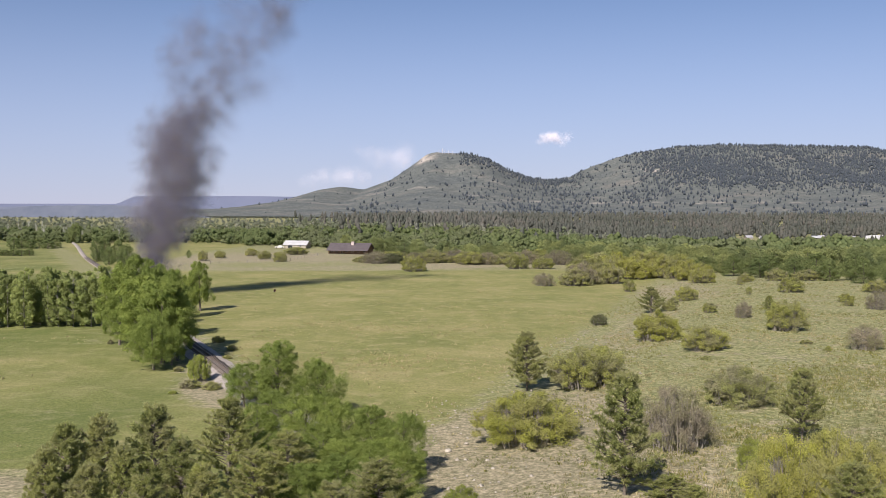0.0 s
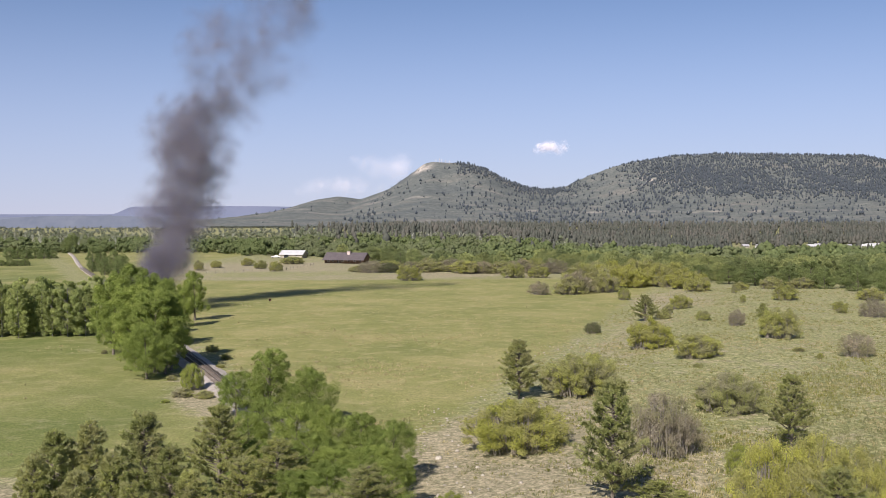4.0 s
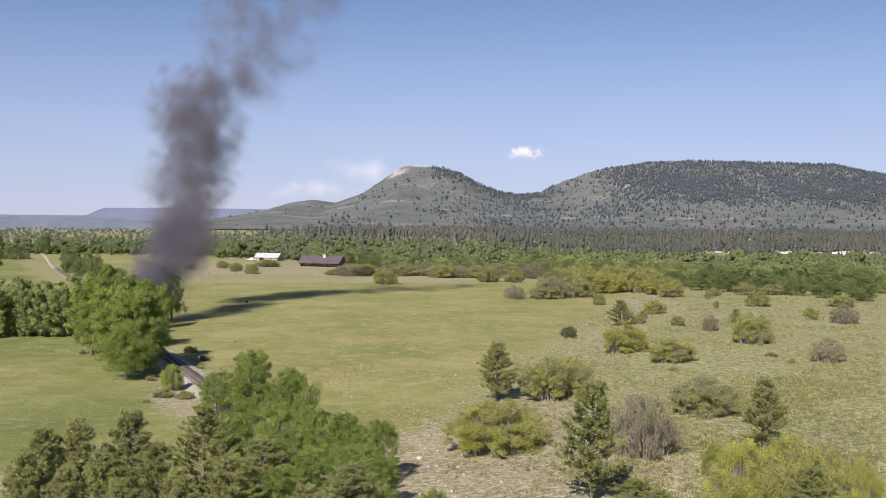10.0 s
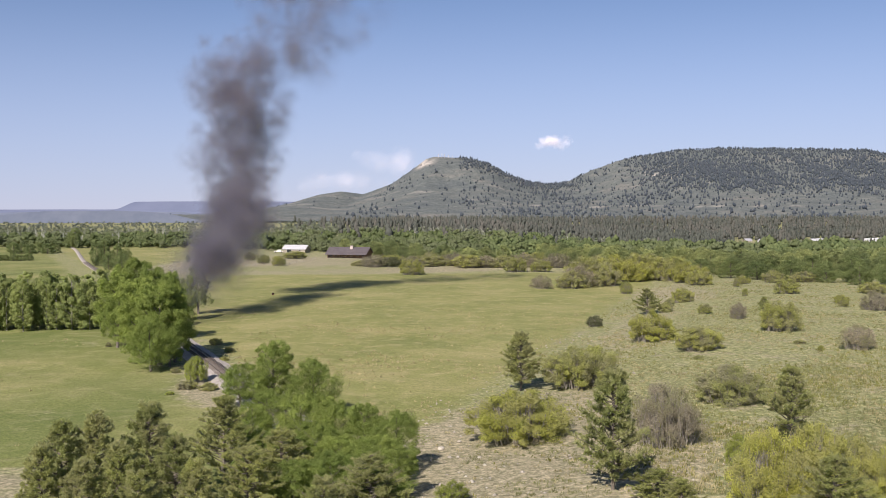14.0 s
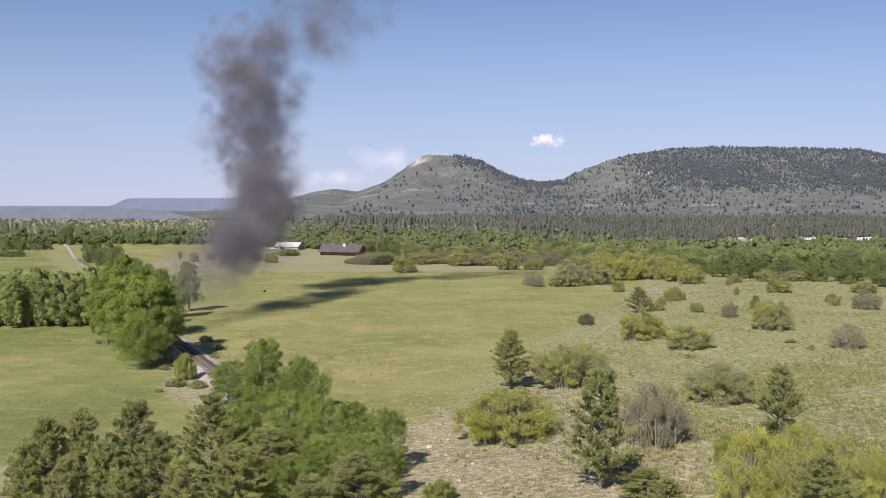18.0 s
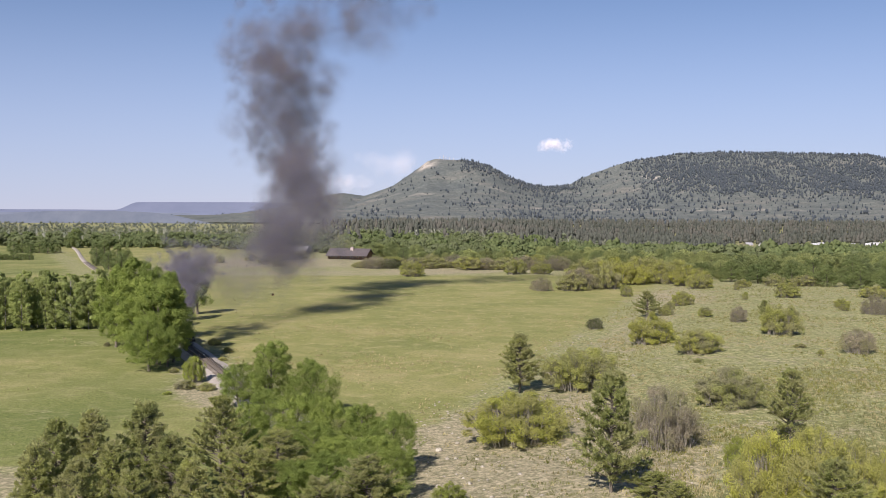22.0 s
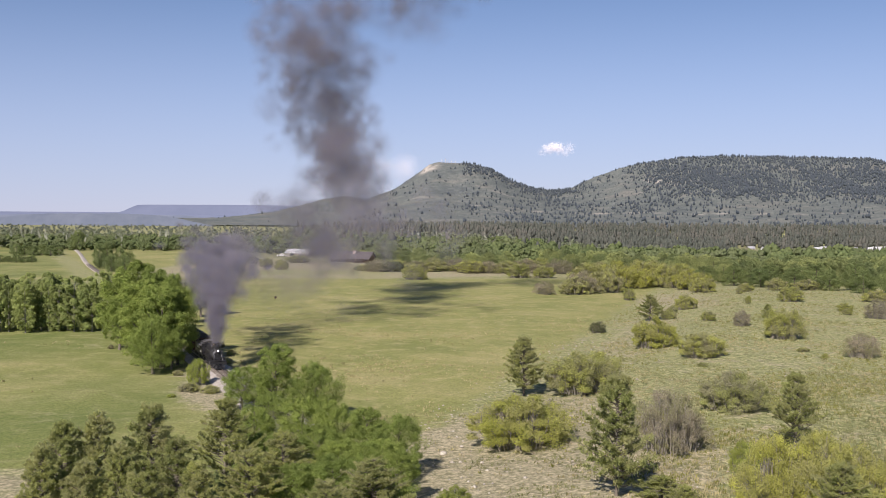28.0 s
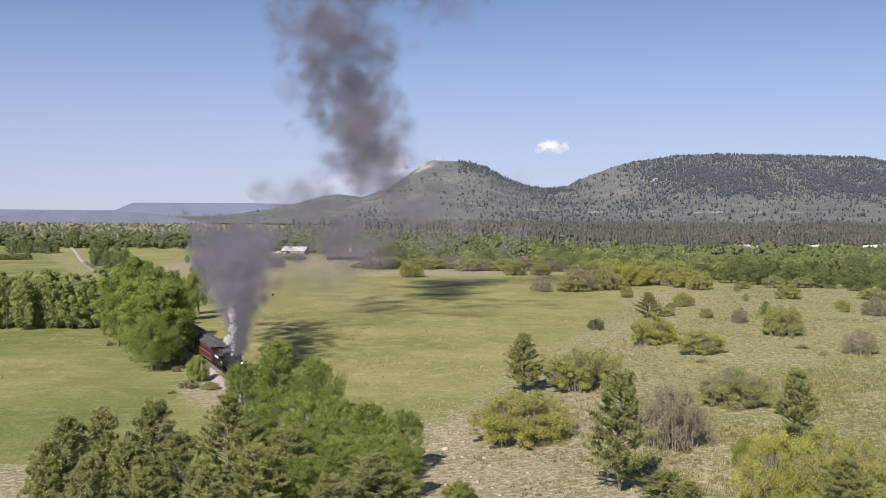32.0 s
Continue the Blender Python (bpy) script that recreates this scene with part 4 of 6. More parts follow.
GOLD = (1 + 5 ** 0.5) / 2
BALL = np.array([(s, t * GOLD, 0) for s in (-1, 1) for t in (-1, 1)] + [(0, s, t * GOLD) for s in (-1, 1) for t in (-1, 1)] + [(t * GOLD, 0, s) for s in (-1, 1) for t in (-1, 1)]) / math.hypot(1, GOLD)
BALL_FACES = np.array([f for f in itertools.combinations(range(12), 3) if all(np.linalg.norm(BALL[a] - BALL[b]) < 1.1 for a, b in itertools.combinations(f, 2))])
for f in BALL_FACES:
    if np.dot(np.cross(BALL[f[1]] - BALL[f[0]], BALL[f[2]] - BALL[f[0]]), BALL[f[0]]) < 0:
        f[1], f[2] = f[2], f[1]


OCTA = np.array([[1, 0, 0], [-1, 0, 0], [0, 1, 0], [0, -1, 0], [0, 0, 1], [0, 0, -1]], float)
OCTA_FACES = np.array([[0, 2, 4], [2, 1, 4], [1, 3, 4], [3, 0, 4], [2, 0, 5], [1, 2, 5], [3, 1, 5], [0, 3, 5]])


def make_broadleaf_woods():
    x, y, z, rng = woods(5, 7500, 340, 2600, 0.50)
    right = x / y
    keep = (y < 980 + 420 * rng.rand(len(x)) - 260 * np.clip(right * 4, -1, 1)) | ((right < -0.10) & (y < 2000 + 380 * rng.rand(len(x))))
    keep &= ~((right > 0.26) & (right < 0.46) & (y > 760) & (y < 1310)) | ((rng.rand(len(x)) < 0.22) & (y < 1200))
    x, y, z = x[keep], y[keep], z[keep]
    edge = rng.uniform(-500, 330, 700)
    x, y = np.concatenate([x, edge]), np.concatenate([y, np.interp(edge, FRONT_X, FRONT_Y) + rng.uniform(0, 70, 700)])
    z = land(x, y)
    order = np.argsort(y - np.interp(x, FRONT_X, FRONT_Y) + 0.35 * y + 900 * (x < -110) + 300 * (np.abs(x / y) > 0.45))
    for i in order[:290]:
        high = rng.uniform(4.2, 10.2)
        riverside_tree(float(x[i]), float(y[i]), high * rng.uniform(0.85, 1.2), high)
    x, y, z = x[order[290:]], y[order[290:]], z[order[290:]]
    vs, fs, total, hearts = [], [], 0, []
    for near, far, per, size in ((0, 620, 640, 0.45), (620, 1000, 210, 0.62), (1000, 4000, 40, 0.9)):
        s = (y >= near) & (y < far)
        n = s.sum()
        high = rng.uniform(6, 10.5, n) * np.where(x[s] / y[s] > 0.04, 1.15, 1) * np.where((x[s] / y[s] < -0.15) & (y[s] > 800), 0.75, 1) * np.where(y[s] > 1400, 0.75, 1) * np.where(y[s] < np.interp(x[s], FRONT_X, FRONT_Y) + 30, 0.68, 1)
        wide = high * rng.uniform(0.75, 1.1, n) * np.where(x[s] / y[s] > 0.05, 1.25, 1.0)
        clumps, tufts = (9, 15) if near < 600 else (7, 9) if near < 1000 else (5, 4)
        a = rng.uniform(0, 6.28, (n, clumps))
        f = rng.uniform(0.16, 0.86, (n, clumps))
        out = wide[:, None] * 0.4 * np.sin(np.pi * np.clip(f * 0.85 + 0.1, 0.12, 1)) ** 0.6 * rng.uniform(0.5, 1, (n, clumps))
        swell = rng.uniform(0.17, 0.27, (n, clumps))
        swell[:, 0], f[:, 0], out[:, 0] = 0.33, 0.48, 0
        radius = (wide[:, None] * swell).ravel()
        c = np.stack([x[s][:, None] + np.cos(a) * out, y[s][:, None] + np.sin(a) * out, z[s][:, None] + f * high[:, None]], 2).reshape(-1, 3)
        v, q = clump_leaves(rng, c, radius, max(2, per // clumps), size, 0.95, 0.4, 0.5, 0.85)
        m = len(c) * tufts
        d = unit_dirs(rng, m)
        d[:, 2] = np.abs(d[:, 2]) * 1.1 - 0.25
        r = np.repeat(radius, tufts)
        tc = np.repeat(c, tufts, 0) + d * (r * rng.uniform(0.5, 0.95, m))[:, None]
        tr = r * rng.uniform(0.26, 0.46, m)
        tc, tr = np.concatenate([tc, c]), np.concatenate([tr, radius * 0.8])
        hearts.append((tc[:, None] + OCTA[None] * tr[:, None, None] * rng.uniform(0.8, 1.25, (len(tc), 6, 1))).reshape(-1, 3))
        vs.append(v)
        fs.append(q + total)
        total += len(v)
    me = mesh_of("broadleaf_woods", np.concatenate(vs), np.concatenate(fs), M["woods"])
    # Leaf colour steps to stronger painted haze beyond 950 and 1450 metres.
    me.materials.append(M["hazed_woods"])
    me.materials.append(M["hazed_valley_woods"])
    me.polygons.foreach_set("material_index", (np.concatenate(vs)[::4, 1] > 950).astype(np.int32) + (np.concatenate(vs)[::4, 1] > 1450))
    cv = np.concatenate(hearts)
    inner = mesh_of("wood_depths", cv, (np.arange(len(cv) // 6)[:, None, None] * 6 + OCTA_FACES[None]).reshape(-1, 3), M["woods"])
    # Same steps of painted haze for the inner foliage.
    inner.materials.append(M["hazed_woods"])
    inner.materials.append(M["hazed_valley_woods"])
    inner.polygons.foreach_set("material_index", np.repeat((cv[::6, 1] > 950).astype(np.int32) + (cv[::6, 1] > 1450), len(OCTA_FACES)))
    tagged(new("wood_depths", inner), "shaded inner foliage of the riverside woods", "woods", kind="stuff")
    tagged(new("broadleaf_woods", me), "dense green riverside woods with grey-green patches", "woods", kind="stuff")


def conifer_arrays(rng, x, y, z, high, wide, lobes):
    """Round-shouldered conifers: stacked uneven lobes that narrow to a blunt top."""
    n = len(x)
    vs = []
    for k in range(lobes):
        f = 0.5 if lobes == 1 else 0.34 + 0.44 * k / (lobes - 1)
        r = wide * 0.5 * (1.0 if lobes == 1 else 1.05 - 0.5 * k / (lobes - 1))
        tall = high * (0.5 if lobes == 1 else 0.26)
        b = BALL[None] * rng.uniform(0.72, 1.2, (n, 12, 1))
        t = rng.uniform(0, 6.28, n)[:, None]
        taper = 1 - 0.35 * np.clip(BALL[None, :, 2], 0, 1) if lobes > 1 else 0.8 - 0.42 * BALL[None, :, 2]
        bx, by = b[..., 0] * taper, b[..., 1] * taper
        shift = rng.normal(0, 0.08, (n, 2)) * wide[:, None]
        vs.append(np.stack([(x + shift[:, 0])[:, None] + (bx * np.cos(t) - by * np.sin(t)) * r[:, None], (y + shift[:, 1])[:, None] + (bx * np.sin(t) + by * np.cos(t)) * r[:, None],
                            (z + high * f)[:, None] + b[..., 2] * tall[:, None]], 2))
    v = np.concatenate(vs).reshape(-1, 3)
    return v, (np.arange(len(v) // 12)[:, None, None] * 12 + BALL_FACES[None]).reshape(-1, 3)


def village(x, y):
    return (x > 335) & (x < 590) & (y > 1130) & (y < 1310)


def make_conifer_woods():
    x, y, z, rng = woods(11, 15000, 620, 2300, 0.50)
    r = x / y
    keep = (y > 1180 - 500 * np.clip(r, -0.3, 0.35) + rng.normal(0, 70, len(x))) & (r > -0.06 + rng.normal(0, 0.04, len(x)))
    keep |= (rng.rand(len(x)) < 0.012) & (y > 700) & (r > -0.12)
    keep &= ~((r > 0.27) & (r < 0.46) & (y > 690) & (y < 1310) & (rng.rand(len(x)) < 0.93))
    x, y, z = x[keep], y[keep], z[keep]
    z = np.where(y > 2260, np.maximum(z, hill_height(x, y)), z)
    high = rng.uniform(9, 17, len(x))
    v, f = conifer_arrays(rng, x, y, z, high, high * rng.uniform(0.34, 0.55, len(x)), 3)
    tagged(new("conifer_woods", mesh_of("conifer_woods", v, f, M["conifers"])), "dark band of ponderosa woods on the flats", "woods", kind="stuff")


def make_hill_trees():
    rng = np.random.RandomState(15)
    n = 90000
    x, y = rng.uniform(-900, 2300, n), rng.uniform(2350, 4310, n)
    z = hill_height(x, y) - 1
    patch = fractal(x / 150, y / 190, 31)
    wooded = sm((x - 640) / 220) * sm((z - 78 - 14 * patch) / 30)
    gully = np.exp(-((x - 1180 - 0.5 * (z - 165)) / 60) ** 2 - ((z - 150) / 50) ** 2)
    saddle = ((x > 60) & (x < 560)) * sm((y - 3900) / 250)
    cover = 0.05 + 0.16 * sm((patch - 0.1) / 0.5) + 0.85 * wooded * (1 - 0.85 * gully) * np.where(patch < -0.6, 0.55, 1) + 0.35 * saddle
    cover = cover * np.where(x < 60, 0.3, 1) * np.where(x < -250, 0.1, 1)
    keep = rng.rand(n) < cover
    x, y, z = x[keep], y[keep], z[keep]
    high = 4.5 + 9.0 * rng.uniform(0, 1, len(x)) ** 1.5
    v, f = conifer_arrays(rng, x, y, z, high, high * rng.uniform(0.5, 0.85, len(x)), 1)
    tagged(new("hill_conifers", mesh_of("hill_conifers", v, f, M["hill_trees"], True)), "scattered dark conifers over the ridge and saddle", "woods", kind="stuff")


def make_bare_trees():
    """Pale, late-leafing trees that stand among the riverside woods: stems with steep twigs."""
    rng = np.random.RandomState(23)
    n = 420
    y = 560 * (1050 / 560) ** rng.uniform(0, 1, n)
    x = rng.uniform(-0.42, 0.36, n) * y
    keep = (fractal(x / 60, y / 90, 12) > 0.2) & (y > np.interp(x, FRONT_X, FRONT_Y) + 30)
    x, y = x[keep], y[keep]
    z = land(x, y)
    rows = []
    for a, b, c in zip(x, y, z):
        h = rng.uniform(8.5, 12.5)
        rows.append(((a, b, c), (a + rng.normal(0, 0.4), b, c + h), 0.22, 0.05))
        for _ in range(12):
            f, t = rng.uniform(0.4, 0.9), rng.uniform(0, 6.28)
            d = h * rng.uniform(0.12, 0.24)
            rows.append(((a, b, c + f * h), (a + math.cos(t) * d * 0.7, b + math.sin(t) * d * 0.7, c + f * h + d), 0.16, 0.05))
    tagged(new("bare_woods", mesh_of("bare_woods", *bars(rows, 4), M["snag"])), "pale half-bare trees among the riverside woods", "woods", kind="stuff")


make_broadleaf_woods()
make_bare_trees()
make_conifer_woods()
make_hill_trees()


# ---------------------------------------------------------------- grass, stones
def make_grass():
    rng = np.random.RandomState(3)
    for name, tone, n, label in (("dry_grass", "straw", 30000, "pale straw grass tufts"), ("green_grass", "blades", 34000, "green grass tufts"), ("tussock_grass", "tussock", 30000, "low grey-green grass tussocks")):
        y = 78 * (330 / 78) ** rng.uniform(0, 1, n)
        x = rng.uniform(-0.45, 0.45, n) * y
        u = x - edge_of_slope(y)
        clump = fractal(x / 5.1, y / 7.2, 17 if tone == "straw" else 18) + rng.normal(0, 0.4, n)
        keep = (np.abs(x - track_x(y)) > 3.2) & (clump > np.where(u > -4, 0.1, np.where(x < track_x(y), 1.25, np.where((y > 118) & (y < 245) & (x > -36), 0.3, 0.8))) if tone == "straw" else clump > np.where(u > 4, 0.2, 9))
        stony = (u > 0) & (u < 17 + 12 * (y < 110)) & (y < 150 + 0.5 * u) & (rng.rand(n) < 0.88)
        keep &= ~stony
        if tone == "tussock":
            keep = (u > 12) & (fractal(x / 9, y / 13, 27) > -0.25) & (rng.rand(n) < 0.35 + 0.65 * sm((u - 18) / 14))
        x, y = x[keep], y[keep]
        per = 9 if tone == "tussock" else 6
        z = land(x, y)
        c = np.repeat(np.stack([x, y, z], 1), per, 0) + rng.normal(0, 0.16, (len(x) * per, 3)) * np.array([1, 1, 0])
        long = rng.uniform(0.16, 0.42, len(c)) * (0.75 if tone == "tussock" else 1)
        d = np.stack([rng.normal(0, 0.35, len(c)), rng.normal(0, 0.35, len(c)), np.ones(len(c))], 1)
        d /= np.linalg.norm(d, axis=1, keepdims=True)
        nrm = np.cross(d, unit_dirs(rng, len(c)))
        nrm /= np.linalg.norm(nrm, axis=1, keepdims=True)
        v, f = quads_at(c + d * long[:, None] * 0.45, nrm, long, long * 0.28, rng, d)
        tagged(new(name, mesh_of(name, v, f, M[tone])), label + " over the meadow and slope", "grass", kind="stuff")


def make_stones():
    rng = np.random.RandomState(6)
    n = 1700
    y = 80 * (200 / 80) ** rng.uniform(0, 1, n) ** 1.4
    u = rng.gamma(1.6, 8, n) - 1
    x = edge_of_slope(y) + u
    s = 0.04 + 0.2 * rng.rand(n) ** 5
    near_track = rng.rand(n) < 0.12
    x = np.where(near_track, track_x(y) + rng.normal(0, 5, n), x)
    v = OCTA[None] * s[:, None, None] * rng.uniform(0.6, 1.5, (n, 6, 1)) * np.array([1.2, 1.0, 0.7])
    a = rng.uniform(0, 6.28, n)
    ca, sa = np.cos(a)[:, None], np.sin(a)[:, None]
    v = np.stack([v[..., 0] * ca - v[..., 1] * sa, v[..., 0] * sa + v[..., 1] * ca, v[..., 2]], 2)
    v += np.stack([x, y, land(x, y) + s * 0.15], 1)[:, None]
    faces = (np.arange(n)[:, None, None] * 6 + OCTA_FACES[None]).reshape(-1, 3)
    tagged(new("loose_stones", mesh_of("loose_stones", v.reshape(-1, 3), faces, M["stone"])), "pale loose stones on the dry slope", "stones", kind="stuff")


def make_boulder(x, y, size, seed):
    rng = np.random.RandomState(seed)
    bm = bmesh.new()
    bmesh.ops.create_icosphere(bm, subdivisions=2, radius=size)
    for v in bm.verts:
        v.co *= 1 + 0.25 * fractal(v.co.x / size * 1.3 + seed, v.co.y / size * 1.3 + v.co.z / size, seed, 2)
        v.co.z *= 0.65
    me = bpy.data.meshes.new("boulder")
    bm.to_mesh(me)
    bm.free()
    me.materials.append(M["stone"])
    ob = tagged(new("boulder", me), "pale weathered boulder half sunk in dry slope", "boulder", "boulders")
    ob.matrix_basis = pose(x, y, float(land(np.array(x), np.array(y))) + 0.15 * size, 0, 0, rng.uniform(0, 360))


make_grass()
make_stones()
for bx, by, bs, seed in ((-0.2, 101.5, 0.34, 1), (1.6, 104.5, 0.22, 2), (6.8, 108.0, 0.26, 3), (-37.5, 160.0, 0.3, 4), (3.4, 96.0, 0.2, 5)):
    make_boulder(bx, by, bs, seed)


# ---------------------------------------------------------------- railway
AHEAD = Vector((0.425, -1.0, 0)).normalized()
HEADING = math.degrees(math.atan2(AHEAD.y, AHEAD.x))


def bend(s):
    """How far the line swings off its straight course."""
    s = np.asarray(s, float)
    return 5.9 * sm((-s - 60) / 110) + 8.3 * sm((-s - 280) / 290) - 0.3 * sm((s - 12) / 25)


def on_track(s, side=0.0, z=0.0):
    """A point s metres along the line (larger s is nearer the knoll)."""
    p = Vector((-45.5, 183, z)) + AHEAD * s + Vector((-AHEAD.y, AHEAD.x, 0)) * (side + float(bend(s)))
    return p


def make_track():
    bed = new("railway_track")
    tagged(bed, "single narrow-gauge railway track on pale gravel", "railway", kind="structure")
    bed.matrix_basis = Matrix.Translation(on_track(0)) @ pose(0, 0, 0, 0, 0, HEADING)
    lo, hi = -620, 150
    rng = np.random.RandomState(2)
    xs = np.linspace(lo, hi, 400)
    prof = ((-2.9, -0.05), (-1.7, 0.36), (-0.6, 0.42), (0.6, 0.42), (1.7, 0.36), (2.9, -0.05))
    v = np.array([[(x, w * (1 - 0.58 * float(sm((-x - 110) / 90))) + float(bend(x)) + rng.normal(0, 0.09), h + rng.normal(0, 0.02)) for w, h in prof] for x in xs]).reshape(-1, 3)
    i = np.arange(len(xs) * 6).reshape(-1, 6)
    f = np.stack([i[:-1, :-1], i[1:, :-1], i[1:, 1:], i[:-1, 1:]], 2).reshape(-1, 4)
    part("ballast_bed", mesh_of("ballast_bed", v, f, M["ballast"]), None, bed)
    for side in (-0.48, 0.48):
        shape = ((-0.07, 0.49), (-0.07, 0.51), (-0.02, 0.52), (-0.035, 0.60), (-0.035, 0.625), (0.035, 0.625), (0.035, 0.60), (0.02, 0.52), (0.07, 0.51), (0.07, 0.49))
        rv = np.array([[(x, side + float(bend(x)) + w, h) for w, h in shape] for x in xs]).reshape(-1, 3)
        k = np.arange(len(xs) * len(shape)).reshape(-1, len(shape))
        rf = np.stack([k[:-1], k[1:], np.roll(k[1:], -1, 1), np.roll(k[:-1], -1, 1)], 2).reshape(-1, 4)
        part("rail", mesh_of("rail", rv, rf, M["rail"]), None, bed, "worn steel rail")
    n = int((hi + 330) / 0.55)
    cx = -330 + 0.55 * np.arange(n)
    cube = np.array([(a, b, c) for a in (-0.11, 0.11) for b in (-1.15, 1.15) for c in (-0.07, 0.07)])
    tv = np.stack([cx[:, None] + cube[None, :, 0] + rng.normal(0, 0.02, (n, 1)), np.broadcast_to(cube[None, :, 1], (n, 8)) + bend(cx)[:, None] + rng.normal(0, 0.06, (n, 1)), np.broadcast_to(cube[None, :, 2], (n, 8)) + 0.42], 2)
    q = np.array([[0, 1, 3, 2], [4, 6, 7, 5], [0, 4, 5, 1], [2, 3, 7, 6], [1, 5, 7, 3], [0, 2, 6, 4]])
    ties = part("ties", mesh_of("ties", tv.reshape(-1, 3), (np.arange(n)[:, None, None] * 8 + q[None]).reshape(-1, 4), M["tie"]), None, bed, "row of weathered wooden ties")
    ties["kind"] = "stuff"


make_track()


def gable_house(name, label, x, y, turn, long, deep, eaves, ridge, wall, roof, windows=(), chimney=None, porch=0.0):
    """A house: walls with openings for windows, overhanging roof slabs, chimney, porch posts."""
    ob = new(name)
    tagged(ob, label, "house", "far houses")
    ob.matrix_basis = pose(x, y, float(land(np.array(x), np.array(y))), 0, 0, turn)
    half, d = long / 2, deep / 2
    for sx in (-1, 1):
        bm = bmesh.new()
        pts = [(sx * half, -d, 0), (sx * half, d, 0), (sx * half, d, eaves), (sx * half, 0, ridge - 0.15), (sx * half, -d, eaves)]
        vs = [bm.verts.new(p) for p in pts] + [bm.verts.new((p[0] - sx * 0.25, p[1], p[2])) for p in pts]
        bm.faces.new(vs[:5])
        bm.faces.new(vs[5:][::-1])
        for k in range(5):
            bm.faces.new((vs[k], vs[5 + k], vs[5 + (k + 1) % 5], vs[(k + 1) % 5]))
        bmesh.ops.recalc_face_normals(bm, faces=bm.faces)
        part("gable_wall", bm, wall, ob)
    part("back_wall", boxes((0, d - 0.12, eaves / 2, long - 0.5, 0.24, eaves)), wall, ob)
    cuts = sorted(windows)
    edge, rows = -half + 0.25, []
    for wx, ww, lo, hi in cuts:
        rows.append(((edge + wx - ww / 2) / 2, -d + 0.12, eaves / 2, wx - ww / 2 - edge, 0.24, eaves))
        rows.append((wx, -d + 0.12, (hi + eaves) / 2, ww, 0.24, eaves - hi))
        if lo > 0.02:
            rows.append((wx, -d + 0.12, lo / 2, ww, 0.24, lo))
        edge = wx + ww / 2
    rows.append(((edge + half - 0.25) / 2, -d + 0.12, eaves / 2, half - 0.25 - edge, 0.24, eaves))
    part("front_wall", boxes(*rows), wall, ob)
    for wx, ww, lo, hi in cuts:
        w = part("window", boxes((wx - ww / 2 + 0.04, -d, (lo + hi) / 2, 0.08, 0.12, hi - lo), (wx + ww / 2 - 0.04, -d, (lo + hi) / 2, 0.08, 0.12, hi - lo),
                                 (wx, -d, hi - 0.04, ww - 0.16, 0.12, 0.08), (wx, -d, lo + 0.04, ww - 0.16, 0.12, 0.08)), M["white"], ob, "white window frame")
        part("pane", boxes((wx, -d + 0.08, (lo + hi) / 2, ww - 0.16, 0.02, hi - lo - 0.16)), M["glass"], w)
    over = 0.7
    for s in (-1, 1):
        bm = bmesh.new()
        reach = d + over + (porch if s < 0 else 0)
        drop = (ridge - eaves) / d
        low = ridge - drop * reach * (0.86 if porch and s < 0 else 1.0)
        vs = [bm.verts.new((a * (half + over), b, c)) for a in (-1, 1) for b, c in ((0, ridge), (s * reach, low), (s * reach, low - 0.18), (0, ridge - 0.2))]
        for k in range(4):
            bm.faces.new((vs[k], vs[(k + 1) % 4], vs[4 + (k + 1) % 4], vs[4 + k]))
        bm.faces.new(vs[:4][::-1])
        bm.faces.new(vs[4:])
        bmesh.ops.recalc_face_normals(bm, faces=bm.faces)
        part("roof_slope", bm, roof, ob)
        if porch and s < 0:
            for k in range(7):
                part("porch_post", boxes((-half + 0.6 + k * (long - 1.2) / 6, -reach + 0.5, (low - 0.1) / 2, 0.22, 0.22, low - 0.1)), wall, ob)
    if chimney is not None:
        c = part("chimney", boxes((chimney, -d * 0.35, ridge - 0.65, 1.6, 1.1, 2.5), bevel=0.03), M["chimney"], ob, "pinkish brick chimney")
        part("chimney_cap", boxes((chimney, -d * 0.35, ridge + 0.7, 1.8, 1.4, 0.2)), M["stone"], c)
    return ob


gable_house("ranch_house", "long dark log house with brown metal roof and chimney", -49.5, 545, -13, 21.0, 9.5, 2.9, 5.6, M["house_wall"], M["house_roof"],
            ((-8.6, 1.2, 0.9, 2.2), (-6.2, 1.2, 0.9, 2.2), (-3.6, 1.0, 0.0, 2.1), (-1.0, 1.4, 0.9, 2.2), (2.4, 1.4, 0.9, 2.2), (5.5, 1.2, 0.9, 2.2), (8.6, 1.2, 0.9, 2.2)), 1.5, 2.0)
gable_house("white_barn", "low shed with bright white metal roof", -87.5, 616, -12, 13.5, 9.0, 2.5, 4.6, M["tan_wall"], M["white_metal"], ((-3.0, 3.0, 0.0, 2.3), (3.4, 1.0, 1.0, 2.0)))
